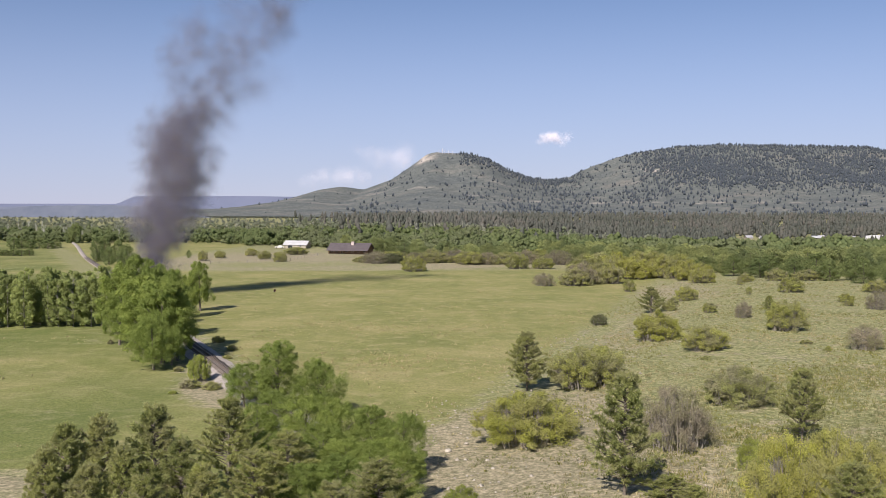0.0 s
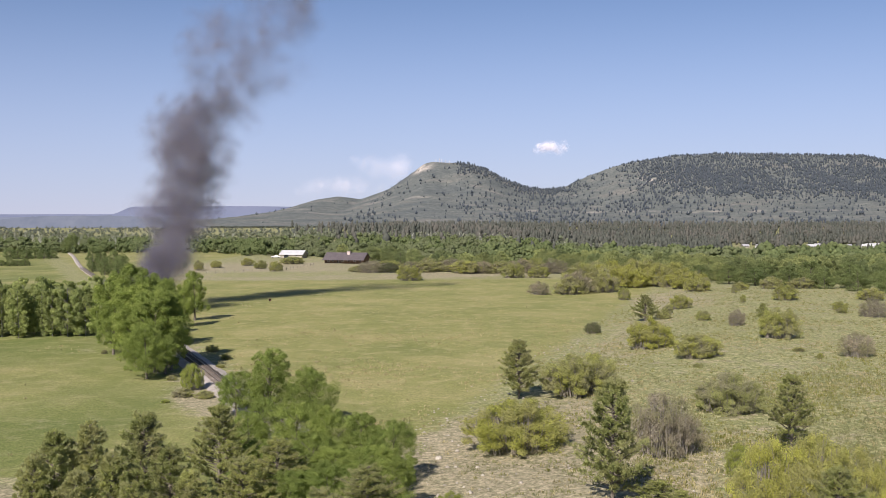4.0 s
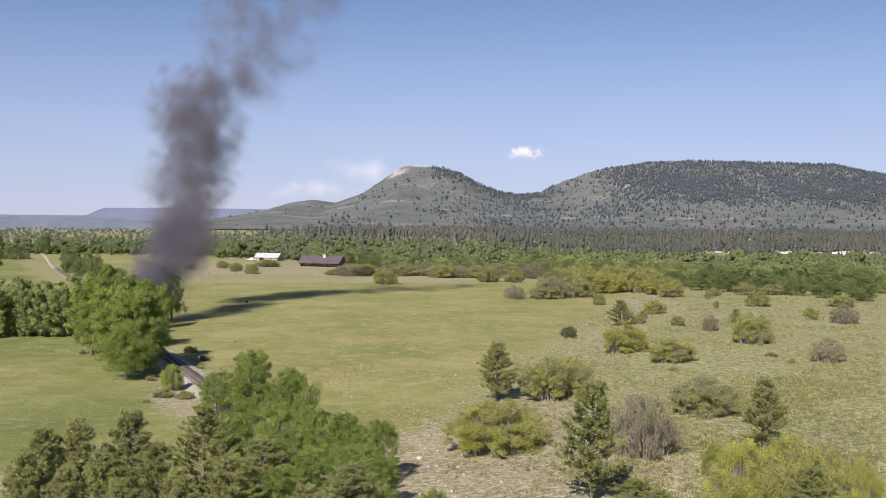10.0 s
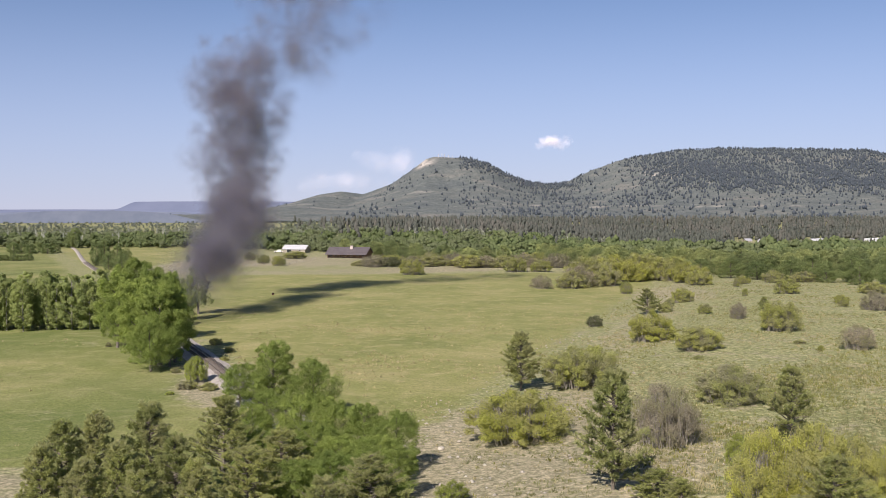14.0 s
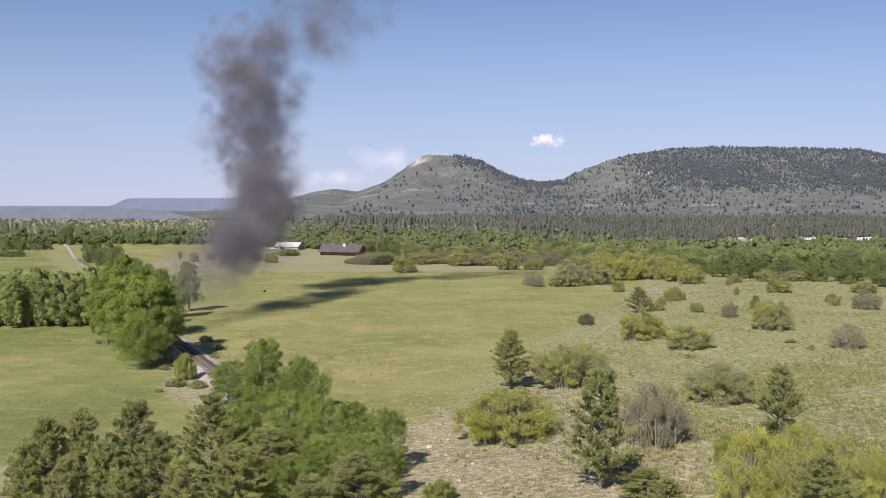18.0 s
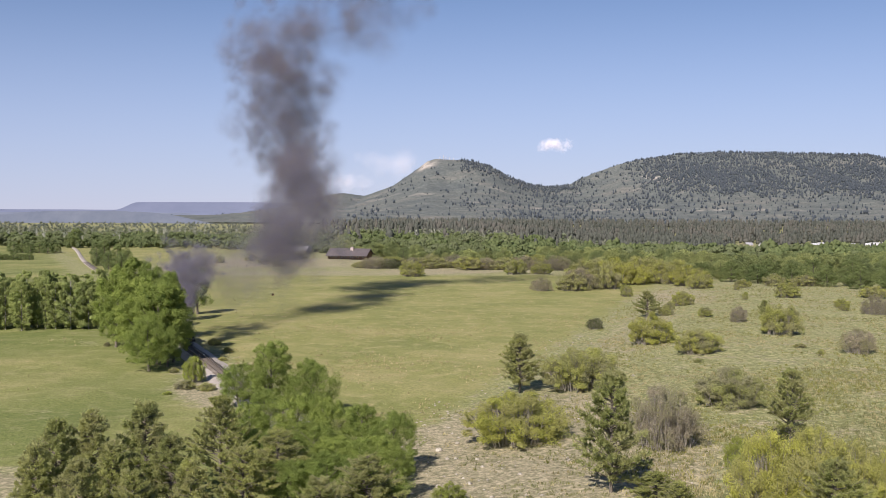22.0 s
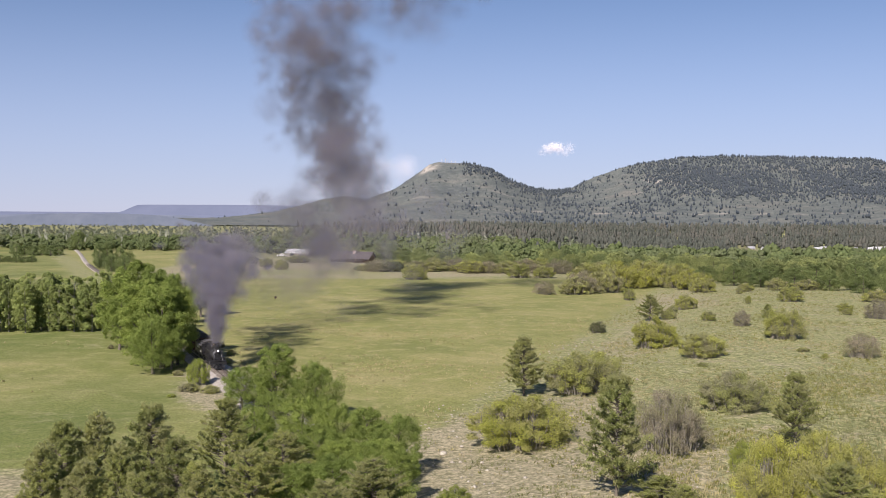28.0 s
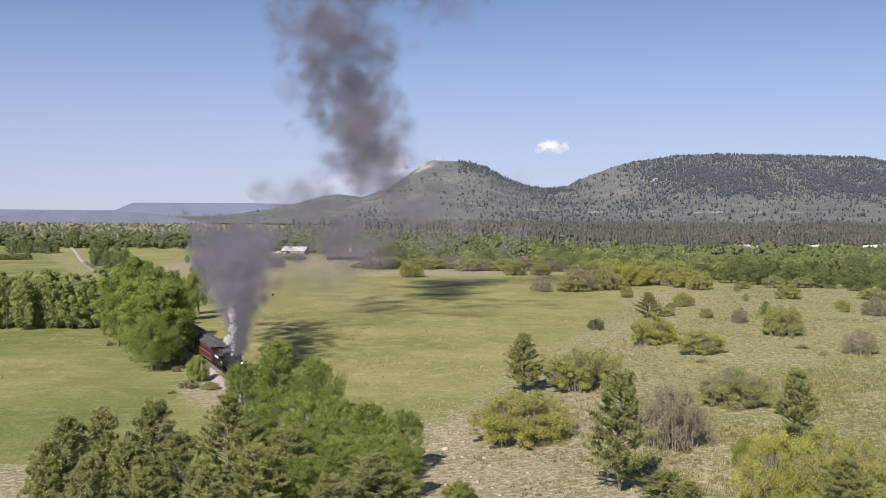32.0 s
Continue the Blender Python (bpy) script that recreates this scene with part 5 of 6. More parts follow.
for hx, hy, turn, long, roof, wall in ((366, 1262, 4, 7, "grey_roof", "tan_wall"), (380, 1250, 8, 8, "grey_roof", "white"), (418, 1290, -6, 8, "grey_roof", "tan_wall"), (444, 1252, 24, 15, "white_metal", "tan_wall"), (462, 1280, -14, 10, "grey_roof", "tan_wall"),
                                       (484, 1248, -18, 9, "grey_roof", "white"), (512, 1262, -8, 20, "white_metal", "white"), (530, 1285, 22, 22, "white_metal", "white"), (566, 1270, 0, 18, "grey_roof", "tan_wall")):
    gable_house("village_house", "small pale house with light metal roof among trees", hx, hy, turn, long, 9, 2.4, 4.6, M[wall], M[roof], ((-long * 0.25, 1.4, 0.9, 2.3), (long * 0.22, 1.4, 0.9, 2.3)))


def make_pickup():
    t = new("parked_truck")
    tagged(t, "white pickup truck parked beside the shed", "truck")
    t.matrix_basis = pose(-97.5, 612, 0.1, 0, 0, 8)
    part("body", boxes((0, 0, 0.75, 5.4, 1.9, 0.6), bevel=0.1), M["white"], t)
    part("cab", boxes((0.4, 0, 1.35, 2.0, 1.75, 0.75), bevel=0.2), M["white"], t)
    part("windscreen", boxes((1.3, 0, 1.4, 0.3, 1.5, 0.45)), M["glass"], t)
    for a in (-1.7, 1.7):
        for b in (-0.85, 0.85):
            part("wheel", tubes(((a, b - 0.12, 0.38), (a, b + 0.12, 0.38), 0.38, 0.38), seg=16), M["black"], t)


make_pickup()


def make_masts():
    for x, h in ((-26, 16), (-12, 20), (-2, 17), (14, 13), (30, 12)):
        z = float(hill_height(np.array(float(x)), np.array(4280.0)))
        m = new("radio_mast")
        tagged(m, "thin grey radio mast on the butte", "mast", "masts on the butte")
        m.matrix_basis = pose(x, 4280, z - 1)
        part("pole", tubes(((0, 0, 0), (0, 0, h), 1.6, 1.2), seg=8), M["mast"], m)
        part("dish", tubes(((0, -1.2, h * 0.7), (0, -0.8, h * 0.7), 1.3, 1.3), seg=12), M["white"], m)


make_masts()


def make_fences():
    """Posts of the wire fence between the meadow and the houses."""
    for (x0, y0), (x1, y1), n in (((-112, 425), (-70, 470), 14), ((-70, 470), (-64, 520), 9)):
        f = new("wire_fence")
        tagged(f, "weathered wooden post-and-wire fence by the meadow", "fence", "fences")
        for k in range(n):
            t = k / (n - 1)
            part("post", boxes((x0 + (x1 - x0) * t, y0 + (y1 - y0) * t, 0.65, 0.14, 0.14, 1.4)), M["post"], f)
        for z in (0.5, 0.85, 1.2):
            part("wire", tubes(((x0, y0, z), (x1, y1, z), 0.01, 0.01), seg=4), M["mast"], f)


make_fences()


def make_tub(x, y):
    """A feed tub tipped over in the meadow: turned wall, rim and hollow."""
    tub = tagged(new("feed_tub"), "small rust-brown feed tub lying in the meadow", "tub")
    tub.matrix_basis = pose(x, y, float(land(np.array(x), np.array(y))) + 0.33, 78, 0, 25)
    bm = bmesh.new()
    tube(bm, (0, 0, -0.25), (0, 0, 0.25), 0.28, 0.36, 18, False)
    tube(bm, (0, 0, 0.25), (0, 0, -0.2), 0.33, 0.25, 18, False)
    tube(bm, (0, 0, -0.25), (0, 0, -0.2), 0.28, 0.25, 18)
    part("shell", bm, M["rust"], tub)
    rim = bmesh.new()
    for k in range(18):
        a, b = k * math.pi / 9, (k + 1) * math.pi / 9
        tube(rim, (math.cos(a) * 0.35, math.sin(a) * 0.35, 0.25), (math.cos(b) * 0.35, math.sin(b) * 0.35, 0.25), 0.025, 0.025, 6)
    part("rim", rim, M["rust"], tub)


make_tub(-48.9, 297)


# ---------------------------------------------------------------- the train
RAIL_TOP = 0.625
SPEED = 4.28


def along(t):
    """How far along the line the locomotive's headlight is."""
    return 12.2 + SPEED * (t - 24)


def wheel_mesh(r, w, seg=20):
    bm = bmesh.new()
    tube(bm, (0, -w / 2, 0), (0, w / 2, 0), r, r, seg)
    tube(bm, (0, -w / 2 - 0.03, 0), (0, w / 2 + 0.03, 0), r * 0.3, r * 0.3, 10)
    tube(bm, (0, w / 2 - 0.02, 0), (0, w / 2 + 0.03, 0), r * 1.06, r * 1.06, seg)
    for k in range(6):
        a = k * math.pi / 3
        box(bm, math.cos(a) * r * 0.5, w / 2 + 0.02, math.sin(a) * r * 0.5, 0.08, 0.05, 0.08)
    return bm


def truck(parent, x, r=0.36, base=1.5):
    """A four-wheeled truck under a tender or a car."""
    t = part("truck_frame", boxes((x, -0.78, r + 0.05, base + 0.7, 0.1, 0.22), (x, 0.78, r + 0.05, base + 0.7, 0.1, 0.22), (x, 0, r + 0.12, 0.4, 1.5, 0.25), bevel=0.02), M["black"], parent)
    for a in (-base / 2, base / 2):
        for s in (-0.5, 0.5):
            w = part("wheel", wheel_mesh(r, 0.11), M["black"], t)
            w.location = (x + a, s, r)
    return t


def make_locomotive():
    e = new("steam_locomotive")
    tagged(e, "black narrow-gauge steam locomotive with lit headlight on the track", "locomotive", "train")
    k = M["black"]
    part("smokebox", tubes(((-1.5, 0, 2.0), (0.0, 0, 2.0), 0.76, 0.76), ((0.0, 0, 2.0), (0.12, 0, 2.0), 0.70, 0.55), seg=28), M["graphite"], e, "sooty grey smokebox")
    door = part("smokebox_door", tubes(((0.1, 0, 2.0), (0.2, 0, 2.0), 0.5, 0.42), ((0.2, 0, 2.0), (0.28, 0, 2.0), 0.09, 0.06), seg=24), k, e)
    part("door_hinge", boxes((0.21, 0.3, 2.1, 0.05, 0.36, 0.06), (0.21, 0.3, 1.9, 0.05, 0.36, 0.06)), k, door)
    part("boiler", tubes(((-1.5, 0, 2.0), (-5.6, 0, 2.1), 0.74, 0.84), seg=28), k, e)
    for x in (-1.55, -2.6, -3.7, -4.8):
        part("boiler_band", tubes(((x, 0, 2.04), (x - 0.08, 0, 2.04), 0.80, 0.80), seg=28), M["graphite"], e)
    part("chimney_stack", tubes(((-0.85, 0, 2.6), (-0.85, 0, 3.5), 0.26, 0.30), ((-0.85, 0, 3.5), (-0.85, 0, 3.68), 0.36, 0.38), seg=20), k, e, "short black smokestack")
    lamp = part("headlight", tubes(((0.08, 0, 2.6), (0.5, 0, 2.6), 0.24, 0.24), seg=20), k, e, "round headlight case")
    part("lens", tubes(((0.5, 0, 2.6), (0.53, 0, 2.6), 0.085, 0.085), seg=20), M["glow"], lamp, "glowing white headlight lens")
    part("lamp_bracket", boxes((0.28, 0, 2.34, 0.4, 0.3, 0.08)), k, lamp)
    for x, r, h in ((-2.3, 0.38, 3.25), (-3.9, 0.42, 3.35)):
        bm = tubes(((x, 0, 2.6), (x, 0, h - 0.18), r, r), ((x, 0, h - 0.18), (x, 0, h), r, r * 0.55), seg=20)
        part("dome", bm, k, e)
    part("bell", tubes(((-3.1, 0, 2.95), (-3.1, 0, 3.25), 0.2, 0.09), seg=14), M["brass"], e, "brass bell")
    part("whistle", tubes(((-4.5, 0.1, 2.9), (-4.5, 0.1, 3.4), 0.05, 0.05), seg=8), M["brass"], e)
    for s in (-1, 1):
        part("running_board", boxes((-2.8, s * 1.0, 1.55, 5.4, 0.5, 0.06)), k, e)
        part("handrail", tubes(((0, s * 0.86, 2.35), (-5.4, s * 0.92, 2.45), 0.025, 0.025), seg=6), M["steel"], e)
        part("air_tank", tubes(((-2.2, s * 1.0, 1.3), (-4.2, s * 1.0, 1.3), 0.2, 0.2), seg=14), k, e)
        c = part("cylinder", tubes(((-0.2, s * 1.0, 0.75), (-1.2, s * 1.0, 0.75), 0.34, 0.34), ((-0.15, s * 1.0, 1.2), (-1.25, s * 1.0, 1.2), 0.22, 0.22), seg=18), k, e)
        part("cylinder_head", tubes(((-0.13, s * 1.0, 0.75), (-0.2, s * 1.0, 0.75), 0.26, 0.3), seg=18), M["steel"], c)
        part("side_rod", boxes((-3.4, s * 0.95, 0.56, 3.6, 0.07, 0.11)), M["steel"], e)
        part("main_rod", boxes((-2.3, s * 1.05, 0.68, 2.6, 0.06, 0.1)), M["steel"], e)
    part("frame", boxes((-3.2, 0, 0.95, 7.4, 0.9, 0.35)), k, e)
    part("pilot_beam", boxes((0.65, 0, 0.85, 0.3, 2.5, 0.35), bevel=0.02), k, e)
    pilot = bmesh.new()
    for j in range(11):
        y = -1.05 + j * 0.21
        tube(pilot, (0.75, y, 0.72), (1.6 - abs(y) * 0.55, y * 0.75, 0.12), 0.04, 0.04, 6)
    box(pilot, 1.15, 0, 0.12, 0.9, 1.3, 0.06)
    part("pilot", pilot, k, e, "slatted black pilot")
    part("pilot_deck", boxes((0.35, 0, 1.12, 0.9, 2.3, 0.06)), k, e)
    for s in (-1, 1):
        part("flag_lamp", tubes(((0.1, s * 0.62, 2.55), (0.1, s * 0.62, 2.8), 0.07, 0.07), seg=8), k, e)
        part("deck_step", tubes(((0.25, s * 0.5, 2.0), (0.75, s * 0.7, 1.05), 0.03, 0.03), seg=6), M["steel"], e)
    for x in (-2.0, -3.0, -4.0, -5.0):
        for s in (-0.5, 0.5):
            w = part("driving_wheel", wheel_mesh(0.55, 0.13), k, e)
            w.location = (x, s, 0.55)
    for x in (-0.2, -6.5):
        for s in (-0.5, 0.5):
            w = part("pony_wheel", wheel_mesh(0.36, 0.11), k, e)
            w.location = (x, s, 0.36)
    part("firebox", boxes((-5.6, 0, 1.6, 1.6, 1.5, 1.4), bevel=0.08), k, e)
    for s in (-1, 1):
        side = part("cab_side", boxes((-6.6, s * 1.3, 1.75, 1.9, 0.06, 0.9), (-5.72, s * 1.3, 2.65, 0.14, 0.06, 0.9), (-6.6, s * 1.3, 2.65, 0.12, 0.06, 0.9), (-7.48, s * 1.3, 2.65, 0.14, 0.06, 0.9), (-6.6, s * 1.3, 3.15, 1.9, 0.06, 0.14)), k, e)
        part("number_bar", boxes((-6.6, s * 1.335, 1.8, 0.7, 0.01, 0.2)), M["white"], side, "white lettering bar")
    part("cab_front", boxes((-5.66, 0, 2.95, 0.06, 2.54, 0.45), (-5.66, 1.05, 2.2, 0.06, 0.44, 1.05), (-5.66, -1.05, 2.2, 0.06, 0.44, 1.05)), k, e)
    roof = bmesh.new()
    for j in range(9):
        a = math.radians(62 - j * 15.5)
        box(roof, -6.7, math.sin(a) * 1.62, 2.3 + math.cos(a) * 1.15, 2.5, 0.5, 0.06)
    part("cab_roof", roof, M["car_roof"], e, "curved sooty cab roof")
    return e


def make_tender():
    t = new("locomotive_tender")
    tagged(t, "black coal tender coupled behind the locomotive", "tender", "train")
    k = M["black"]
    part("tank", boxes((0, 0, 1.85, 5.6, 2.4, 1.5), bevel=0.06), k, t)
    part("coal_boards", boxes((0.9, 1.15, 2.85, 3.4, 0.06, 0.5), (0.9, -1.15, 2.85, 3.4, 0.06, 0.5), (-0.8, 0, 2.85, 0.06, 2.3, 0.5)), k, t)
    rng = np.random.RandomState(8)
    coal = bmesh.new()
    for j in range(70):
        x, y = rng.uniform(-0.6, 2.5), rng.uniform(-1.0, 1.0)
        bmesh.ops.create_icosphere(coal, subdivisions=1, radius=rng.uniform(0.12, 0.26), matrix=pose(x, y, 2.72 + 0.35 * (1 - y * y) + rng.uniform(-0.05, 0.1), *rng.uniform(0, 90, 3)))
    part("coal_load", coal, k, t, "heap of black coal")
    part("water_hatch", tubes(((-1.9, 0, 2.55), (-1.9, 0, 2.85), 0.35, 0.35), seg=16), k, t)
    part("underframe", boxes((0, 0, 0.95, 6.0, 1.9, 0.28)), k, t)
    for s in (-1, 1):
        part("lettering_bar", boxes((0, s * 1.206, 2.05, 2.6, 0.01, 0.32)), M["white"], t, "white lettering bar")
        part("grab_rail", tubes(((2.9, s * 1.22, 1.3), (2.9, s * 1.22, 2.6), 0.025, 0.025), seg=6), M["steel"], t)
    truck(t, -1.8)
    truck(t, 1.8)
    return t


def make_car(label):
    c = new("passenger_car")
    tagged(c, label, "railway car", "train")
    long, half = 12.6, 1.25
    red = M["car_red"]
    for s in (-1, 1):
        rows, trims, panes = [], [], []
        n = 12
        step = (long - 1.8) / n
        x0 = -long / 2 + 0.9
        rows.append((0, s * half, 1.35, long, 0.08, 0.9))
        rows.append((0, s * half, 2.87, long, 0.08, 0.26))
        for j in range(n + 1):
            w = 0.34 if 0 < j < n else 0.34 + 0.73
            x = x0 + j * step + (-0.365 if j == 0 else 0.365 if j == n else 0)
            rows.append((x, s * half, 2.27, w, 0.08, 0.94))
        side = part("side_wall", boxes(*rows), red, c, "dark red panelled side")
        part("belt_rail", boxes((0, s * (half + 0.05), 1.79, long, 0.03, 0.07), (0, s * (half + 0.05), 2.72, long, 0.03, 0.05), (0, s * (half + 0.05), 0.93, long, 0.03, 0.06)), M["car_trim"], side)
        for j in range(n):
            part("window", boxes((x0 + (j + 0.5) * step, s * (half - 0.02), 2.27, step - 0.34, 0.02, 0.94)), M["glass"], side)
    for s in (-1, 1):
        part("end_wall", boxes((s * (long / 2 - 0.04), 0.8, 1.95, 0.08, 0.82, 2.1), (s * (long / 2 - 0.04), -0.8, 1.95, 0.08, 0.82, 2.1), (s * (long / 2 - 0.04), 0, 2.85, 0.08, 0.78, 0.3)), red, c)
        part("end_door", boxes((s * (long / 2 - 0.06), 0, 1.8, 0.05, 0.78, 1.8)), M["car_trim"], c)
        part("platform", boxes((s * (long / 2 + 0.45), 0, 0.98, 0.9, 2.2, 0.12), (s * (long / 2 + 0.6), 1.0, 0.6, 0.5, 0.3, 0.06), (s * (long / 2 + 0.6), -1.0, 0.6, 0.5, 0.3, 0.06)), M["black"], c)
        part("end_rail", boxes((s * (long / 2 + 0.85), 0.6, 1.5, 0.05, 0.8, 0.9), (s * (long / 2 + 0.85), -0.6, 1.5, 0.05, 0.8, 0.9)), M["black"], c)
    roof = bmesh.new()
    prof = ((-1.45, 2.96), (-1.3, 3.14), (-0.72, 3.34), (-0.66, 3.62), (0, 3.72), (0.66, 3.62), (0.72, 3.34), (1.3, 3.14), (1.45, 2.96))
    ends = [[roof.verts.new((x, y, z)) for y, z in prof] for x in (-long / 2 - 0.9, long / 2 + 0.9)]
    for j in range(len(prof) - 1):
        roof.faces.new((ends[0][j], ends[1][j], ends[1][j + 1], ends[0][j + 1]))
    for ring in ends:
        roof.faces.new(ring)
    roof.faces.new((ends[0][0], ends[0][-1], ends[1][-1], ends[1][0]))
    bmesh.ops.recalc_face_normals(roof, faces=roof.faces)
    r = part("roof", roof, M["car_roof"], c, "sooty grey clerestory roof")
    for x in np.linspace(-5, 5, 6):
        part("vent", tubes(((x, 0, 3.65), (x, 0, 3.9), 0.1, 0.12), seg=10), M["car_roof"], r)
    part("underframe", boxes((0, 0, 0.82, long + 1.4, 2.3, 0.2), (0, 0, 0.6, 3.0, 1.2, 0.35)), M["black"], c)
    truck(c, -4.4, 0.38, 1.7)
    truck(c, 4.4, 0.38, 1.7)
    return c


locomotive = make_locomotive()
tender = make_tender()
cars = [make_car("dark red wooden passenger car with sooty grey roof")]
for _ in range(3):
    cars.append(copy_thing(cars[0], Matrix()))
TRAIN = [(locomotive, 0.0), (tender, -10.8)] + [(c, -21.6 - 14.6 * j) for j, c in enumerate(cars)]


# ---------------------------------------------------------------- smoke, steam, clouds
def puff_mesh(name, seed, flakes, size, material, wisps=0.5):
    """A loose ball of tiny flakes, thick in its middle and thinning outwards, with uneven wisps."""
    rng = np.random.RandomState(seed)
    p = rng.normal(0, 0.42, (flakes * 4, 3))
    far = np.linalg.norm(p, axis=1)
    w = fractal(p[:, 0] * 3.1 + p[:, 2] * 1.3, p[:, 1] * 3.1 - p[:, 2] * 2.2, seed + 50, 3)
    p = p[(far < 1.15) & (w * wisps + rng.normal(0, 0.35, len(w)) > -0.1)][:flakes]
    n = len(p)
    a, b = unit_dirs(rng, n), unit_dirs(rng, n)
    s = size * rng.uniform(0.6, 1.4, (n, 1))
    b = np.cross(a, b)
    b /= np.linalg.norm(b, axis=1, keepdims=True)
    v = np.stack([p + a * s * 0.6, p - a * s * 0.4 + b * s * 0.52, p - a * s * 0.4 - b * s * 0.52], 1).reshape(-1, 3)
    return mesh_of(name, v, np.arange(3 * n).reshape(-1, 3), material)


DENSE = [puff_mesh("puff", 100 + j, 26000, 0.0120, M["smoke"], 0.75) for j in range(6)]
FINE = [puff_mesh("puff", 110 + j, 7000, 0.0293, M["smoke"]) for j in range(5)]
THIN = [puff_mesh("puff", 120 + j, 15000, 0.0113, M["smoke"], 1.0) for j in range(5)]
HAZE_PUFF = [puff_mesh("puff", 160 + j, 9500, 0.0103, M["smoke"], 0.3) for j in range(4)]
STEAM = [puff_mesh("puff", 130 + j, 1500, 0.085, M["steam"]) for j in range(3)]
CLOUD = [puff_mesh("puff", 140 + j, 14000, 0.0155, M["cloud"], 0.3) for j in range(4)]
HAZY = [puff_mesh("puff", 150 + j, 9000, 0.0088, M["cloud"], 0.2) for j in range(3)]

plume = tagged(new("smoke_plume"), "drifting column of dark grey coal smoke above the train", "smoke")
steam_jet = tagged(new("steam_jet"), "thin white steam jet from the whistle", "steam")
PUFFS = []
rng_smoke = np.random.RandomState(77)
TIMES = [0, 0.25] + [2.0 * j for j in range(1, 16)] + [31.75, 32.0]


def add_puff(parent, meshes, radius, rows):
    ob = part("puff", meshes[rng_smoke.randint(len(meshes))], None, parent)
    ob["kind"] = "stuff"
    ob.scale = (radius, radius, radius * rng_smoke.uniform(0.85, 1.1))
    spin = rng_smoke.uniform(0, 360, 2)
    PUFFS.append((ob, [(t, pose(*p, spin[0], spin[1], 1.1 * t)) for t, p in rows]))


def standing_column():
    """The smoke that already hangs in the air when the shot begins: x, height, radius, thickness."""
    lumps = [(-78.6, 9.0, 3.2, 2), (-77.6, 11.5, 3.6, 2), (-80.2, 8.5, 3.2, 2), (-75.8, 10.0, 3.2, 2), (-79.4, 13.0, 3.6, 2)]
    for k in range(11):
        z = 13 + 3.1 * k
        centre = -77.2 + 6.2 * sm((z - 12) / 26) - 1.2 * sm((z - 36) / 8) + 1.4 * math.sin(k * 1.9)
        half = 0.8 + 2.4 * sm((z - 12) / 12)
        lumps += [(centre - half * rng_smoke.uniform(0.8, 1.3), z, 3.8 + 1.5 * sm((z - 12) / 12), 2), (centre + half * rng_smoke.uniform(0.8, 1.3), z + 1.2, 3.8 + 1.5 * sm((z - 12) / 12), 2)]
    lumps += [(-69.0, 47.6, 5.6, 2), (-63.6, 49.2, 5.6, 1), (-66.5, 53.8, 6.0, 1), (-60.0, 55.0, 6.4, 1), (-71.4, 60.4, 5.0, 1), (-63.5, 60.8, 6.0, 1), (-55.5, 61.0, 6.0, 1), (-51, 56, 6, 0), (-70, 54, 5, 0),
              (-59.5, 67.0, 6.0, 1), (-69.8, 66.0, 5.2, 1), (-53.5, 68.0, 6.0, 1), (-68.5, 72.0, 4.5, 0), (-47.4, 72.6, 5.6, 1), (-44.3, 77.2, 6.0, 1), (-56.5, 75.6, 6.6, 0), (-65.8, 75.6, 6.0, 0)]
    for x0, z0, r, thick in lumps:
        vx = 1.07 + 0.62 * min(1.2, max(0, (42 - z0) / 38)) + 0.72 * float(sm((z0 - 42) / 9))
        count = (6, 9, 13)[thick]
        for j in range(count):
            small = thick in (1, 2) and j > 5
            off = unit_dirs(rng_smoke, 1)[0] * r * (rng_smoke.uniform(0.85, 1.35) if small else rng_smoke.uniform(0.3, 1.05))
            y0 = 280 + rng_smoke.uniform(-3, 3)
            rows = []
            for t in TIMES:
                grow = 1 + 0.046 * t
                rise = 1.30 * t - 0.006 * t * t
                rows.append((t, (x0 + (vx + 0.004 * t) * t + off[0] * grow, y0 + off[1] * grow, z0 + rise + off[2] * grow)))
            add_puff(plume, THIN if small else (HAZE_PUFF, THIN, DENSE)[thick], r * (rng_smoke.uniform(0.42, 0.68) if small else rng_smoke.uniform(0.6, 1.1)), rows)


def stack_at(t):
    p = on_track(along(t) - 0.85, 0, RAIL_TOP + 3.7)
    return np.array(p)


def puff_rows(te, place):
    """Rows for a puff that waits under the ballast until it is blown out of the stack at te."""
    s = stack_at(te)
    wait = (s[0], s[1], -7.0)
    rows = [(0.0, wait)] if te > 0.3 else []
    if te > 0.6:
        rows.append((te - 0.2, wait))
    later = [te + q for q in (0, 0.3, 0.7, 1.2, 2, 3, 4.5, 6.5, 9, 12, 16, 20, 25) if te + q < 31.7] + [32.0]
    if te <= 0.3:
        later = [0.0] + [t for t in later if t > 0.2]
    return rows + [(round(t, 3), tuple(place(t, max(0, t - te), s))) for t in later]


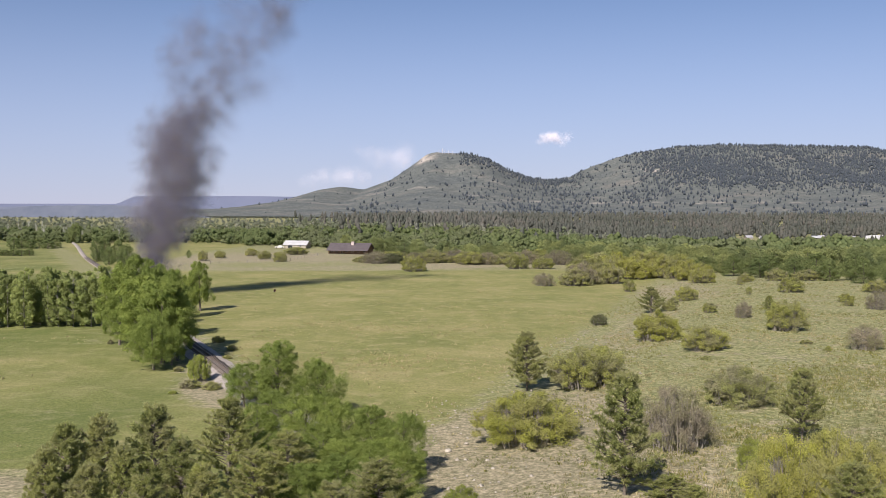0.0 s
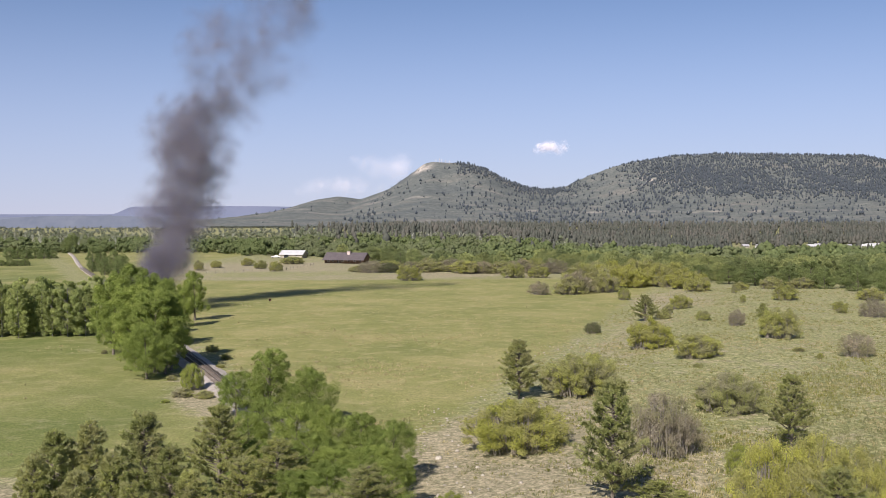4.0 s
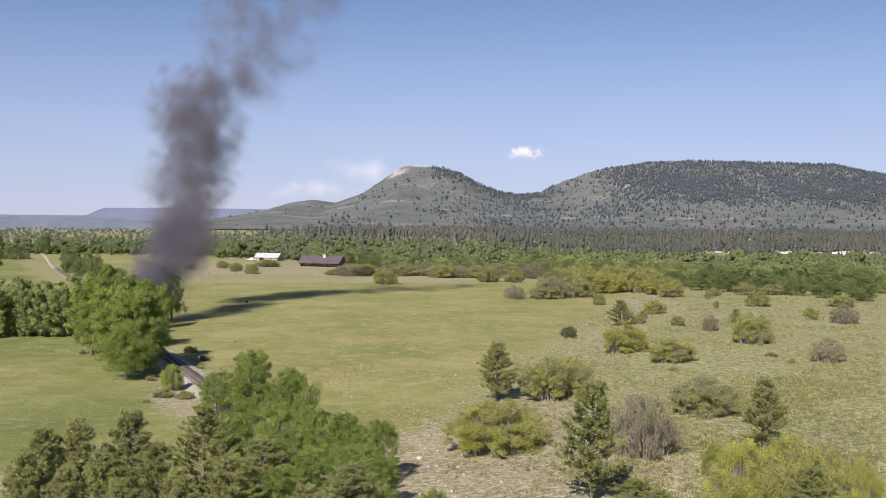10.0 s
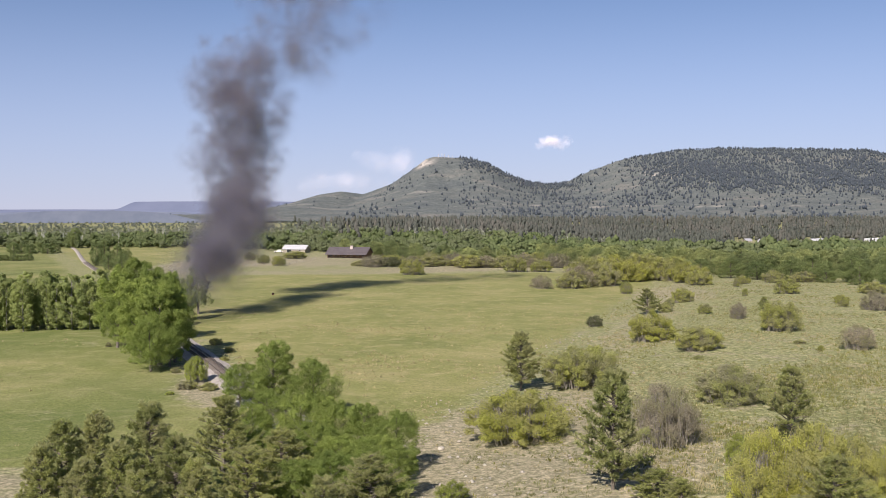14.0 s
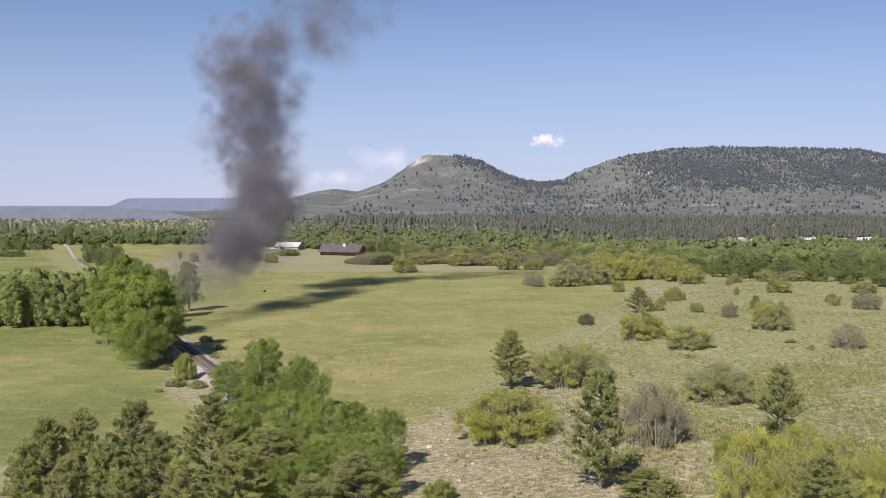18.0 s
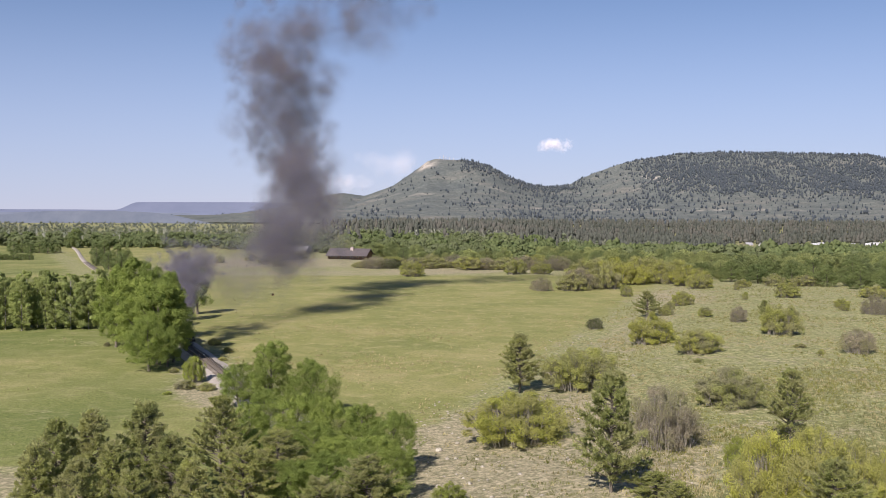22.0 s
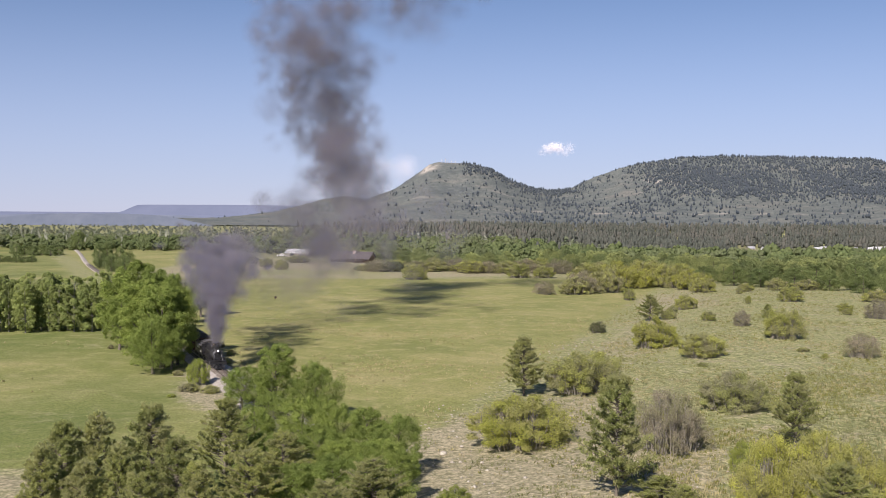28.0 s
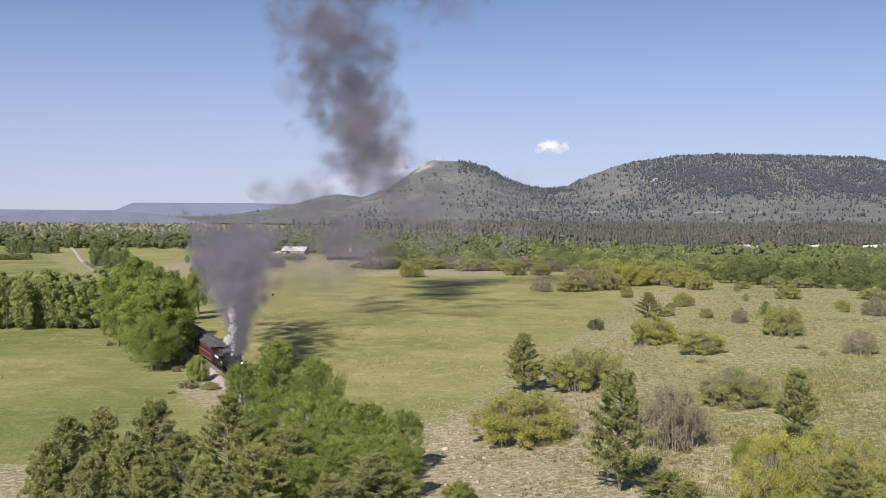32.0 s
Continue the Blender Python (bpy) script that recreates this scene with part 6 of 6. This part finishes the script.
def early_smoke():
    """Smoke blown out behind the trees in the first half, which drifts off low and breaks up."""
    for te in np.linspace(0.2, 16.5, 38):
        strong = te < 10
        for j in range(9 if te < 4.5 else 8 if strong else 1):
            off = unit_dirs(rng_smoke, 1)[0] * (rng_smoke.uniform(1.2, 5.0) if te < 4.5 else rng_smoke.uniform(1.5, 6.8))
            vx = 1.62 + rng_smoke.normal(0, 0.14) - (0.5 if te > 10 else 0)
            climb, lift = (rng_smoke.uniform(6.5, 12), rng_smoke.uniform(0.55, 1.1)) if te < 4.5 else (rng_smoke.uniform(5.5, 11.5), rng_smoke.uniform(0.05, 0.6)) if te < 9.5 else (7.0, 0.14)
            break_up = 0.02

            def place(t, age, s, off=off, vx=vx, climb=climb, lift=lift, te=te):
                g = (1 - math.exp(-age / 1.2)) * (1 + break_up * age + (0.45 * max(0, age - 15.5) if te > 4.5 else 0))
                flat = np.array([1, 1, 1 / (1 + 0.25 * max(0, age - 15.5))]) if te > 4.5 else 1
                return s + off * g * flat + np.array([vx * age + 6 * (1 - math.exp(-age / 2.0)) + 0.05 * min(8.0, max(0, age - 8)) ** 2 * (te < 9.5), 0.1 * age, climb * (1 - math.exp(-age / 2.4)) + lift * age])
            thick = te < 4.5 or (te < 9.5 and j < 6)
            add_puff(plume, DENSE if thick else HAZE_PUFF, rng_smoke.uniform(2.6, 5.0) if thick else rng_smoke.uniform(4.5, 7.0), puff_rows(float(te), place))


def late_smoke():
    """The thick cone of smoke that follows the locomotive out from behind the trees."""
    for te in np.arange(17.0, 31.95, 0.3):
        for j in range(11):
            off = unit_dirs(rng_smoke, 1)[0] * rng_smoke.uniform(0.25, 1.0)
            vx = 0.75 + rng_smoke.normal(0, 0.25)
            push = rng_smoke.uniform(7.5, 10.0)

            def place(t, age, s):
                g = 0.12 + 1.75 * min(age, 3.0) + 0.22 * age
                return s + off * g * np.array([1, 1, 0.7]) + np.array([vx * age, 0.25 * age, 0.5 + push * (1 - math.exp(-age / 1.7)) + 0.3 * age])
            add_puff(plume, FINE, rng_smoke.uniform(0.9, 1.9), puff_rows(float(te + rng_smoke.uniform(0, 0.3)), place))


def whistle_steam():
    for te in np.arange(29.7, 31.97, 0.035):
        strength = 1 if te > 30.7 else 0.3
        off = rng_smoke.normal(0, 0.10, 3)

        def place(t, age, s):
            w = s + np.array([-0.75, -0.3, -0.4])
            return w + off * (1 + 1.1 * age) + np.array([0.6 * age, 0.1 * age, -0.5 + 6.6 * (1 - math.exp(-age / 0.45)) * strength])
        add_puff(steam_jet, STEAM, rng_smoke.uniform(0.25, 0.45), puff_rows(float(te), place))


def make_clouds():
    rng = np.random.RandomState(12)
    for label, cx, cz, wide, high, n, meshes, r in (("small white fair-weather cloud above the ridge", 480, 338, 52, 15, 22, CLOUD, 32),
                                                    ("faint pale cloud bank behind the butte", -240, 255, 150, 34, 24, HAZY, 62),
                                                    ("thin pale cloud wisps low over the hills", -420, 165, 220, 26, 26, HAZY, 54)):
        c = tagged(new("cloud"), label, "cloud", "clouds")
        for _ in range(n):
            q = rng.normal(0, 0.5, 3)
            ob = part("puff", meshes[rng.randint(3)], None, c)
            ob["kind"] = "stuff"
            ob.matrix_basis = pose(cx + q[0] * wide, 4760 + q[1] * 20, cz + q[2] * high + 8 * (1 - abs(q[0])), *rng.uniform(0, 360, 3)) @ Matrix.Scale(r * rng.uniform(0.5, 1.0), 4)


standing_column()
early_smoke()
late_smoke()
whistle_steam()
make_clouds()


# ---------------------------------------------------------------- what moves
def motions():
    for ob, shift in TRAIN:
        times = [0.0, 0.25] + [float(j) for j in range(1, 32)] + [31.75, 32.0]
        walk(ob, [(t, Matrix.Translation(on_track(along(t) + shift, 0, RAIL_TOP)) @ pose(0, 0, 0, 0, 0, HEADING)) for t in times])
    for w in locomotive.children:
        if w.name.startswith("driving_wheel"):
            x, y, z = w.location
            walk(w, [(k * 0.25, pose(x, y, z, 0, math.degrees(SPEED * k * 0.25 / 0.55) % 360, 0)) for k in range(129)])
    for ob, rows in PUFFS:
        walk(ob, rows)


motions()
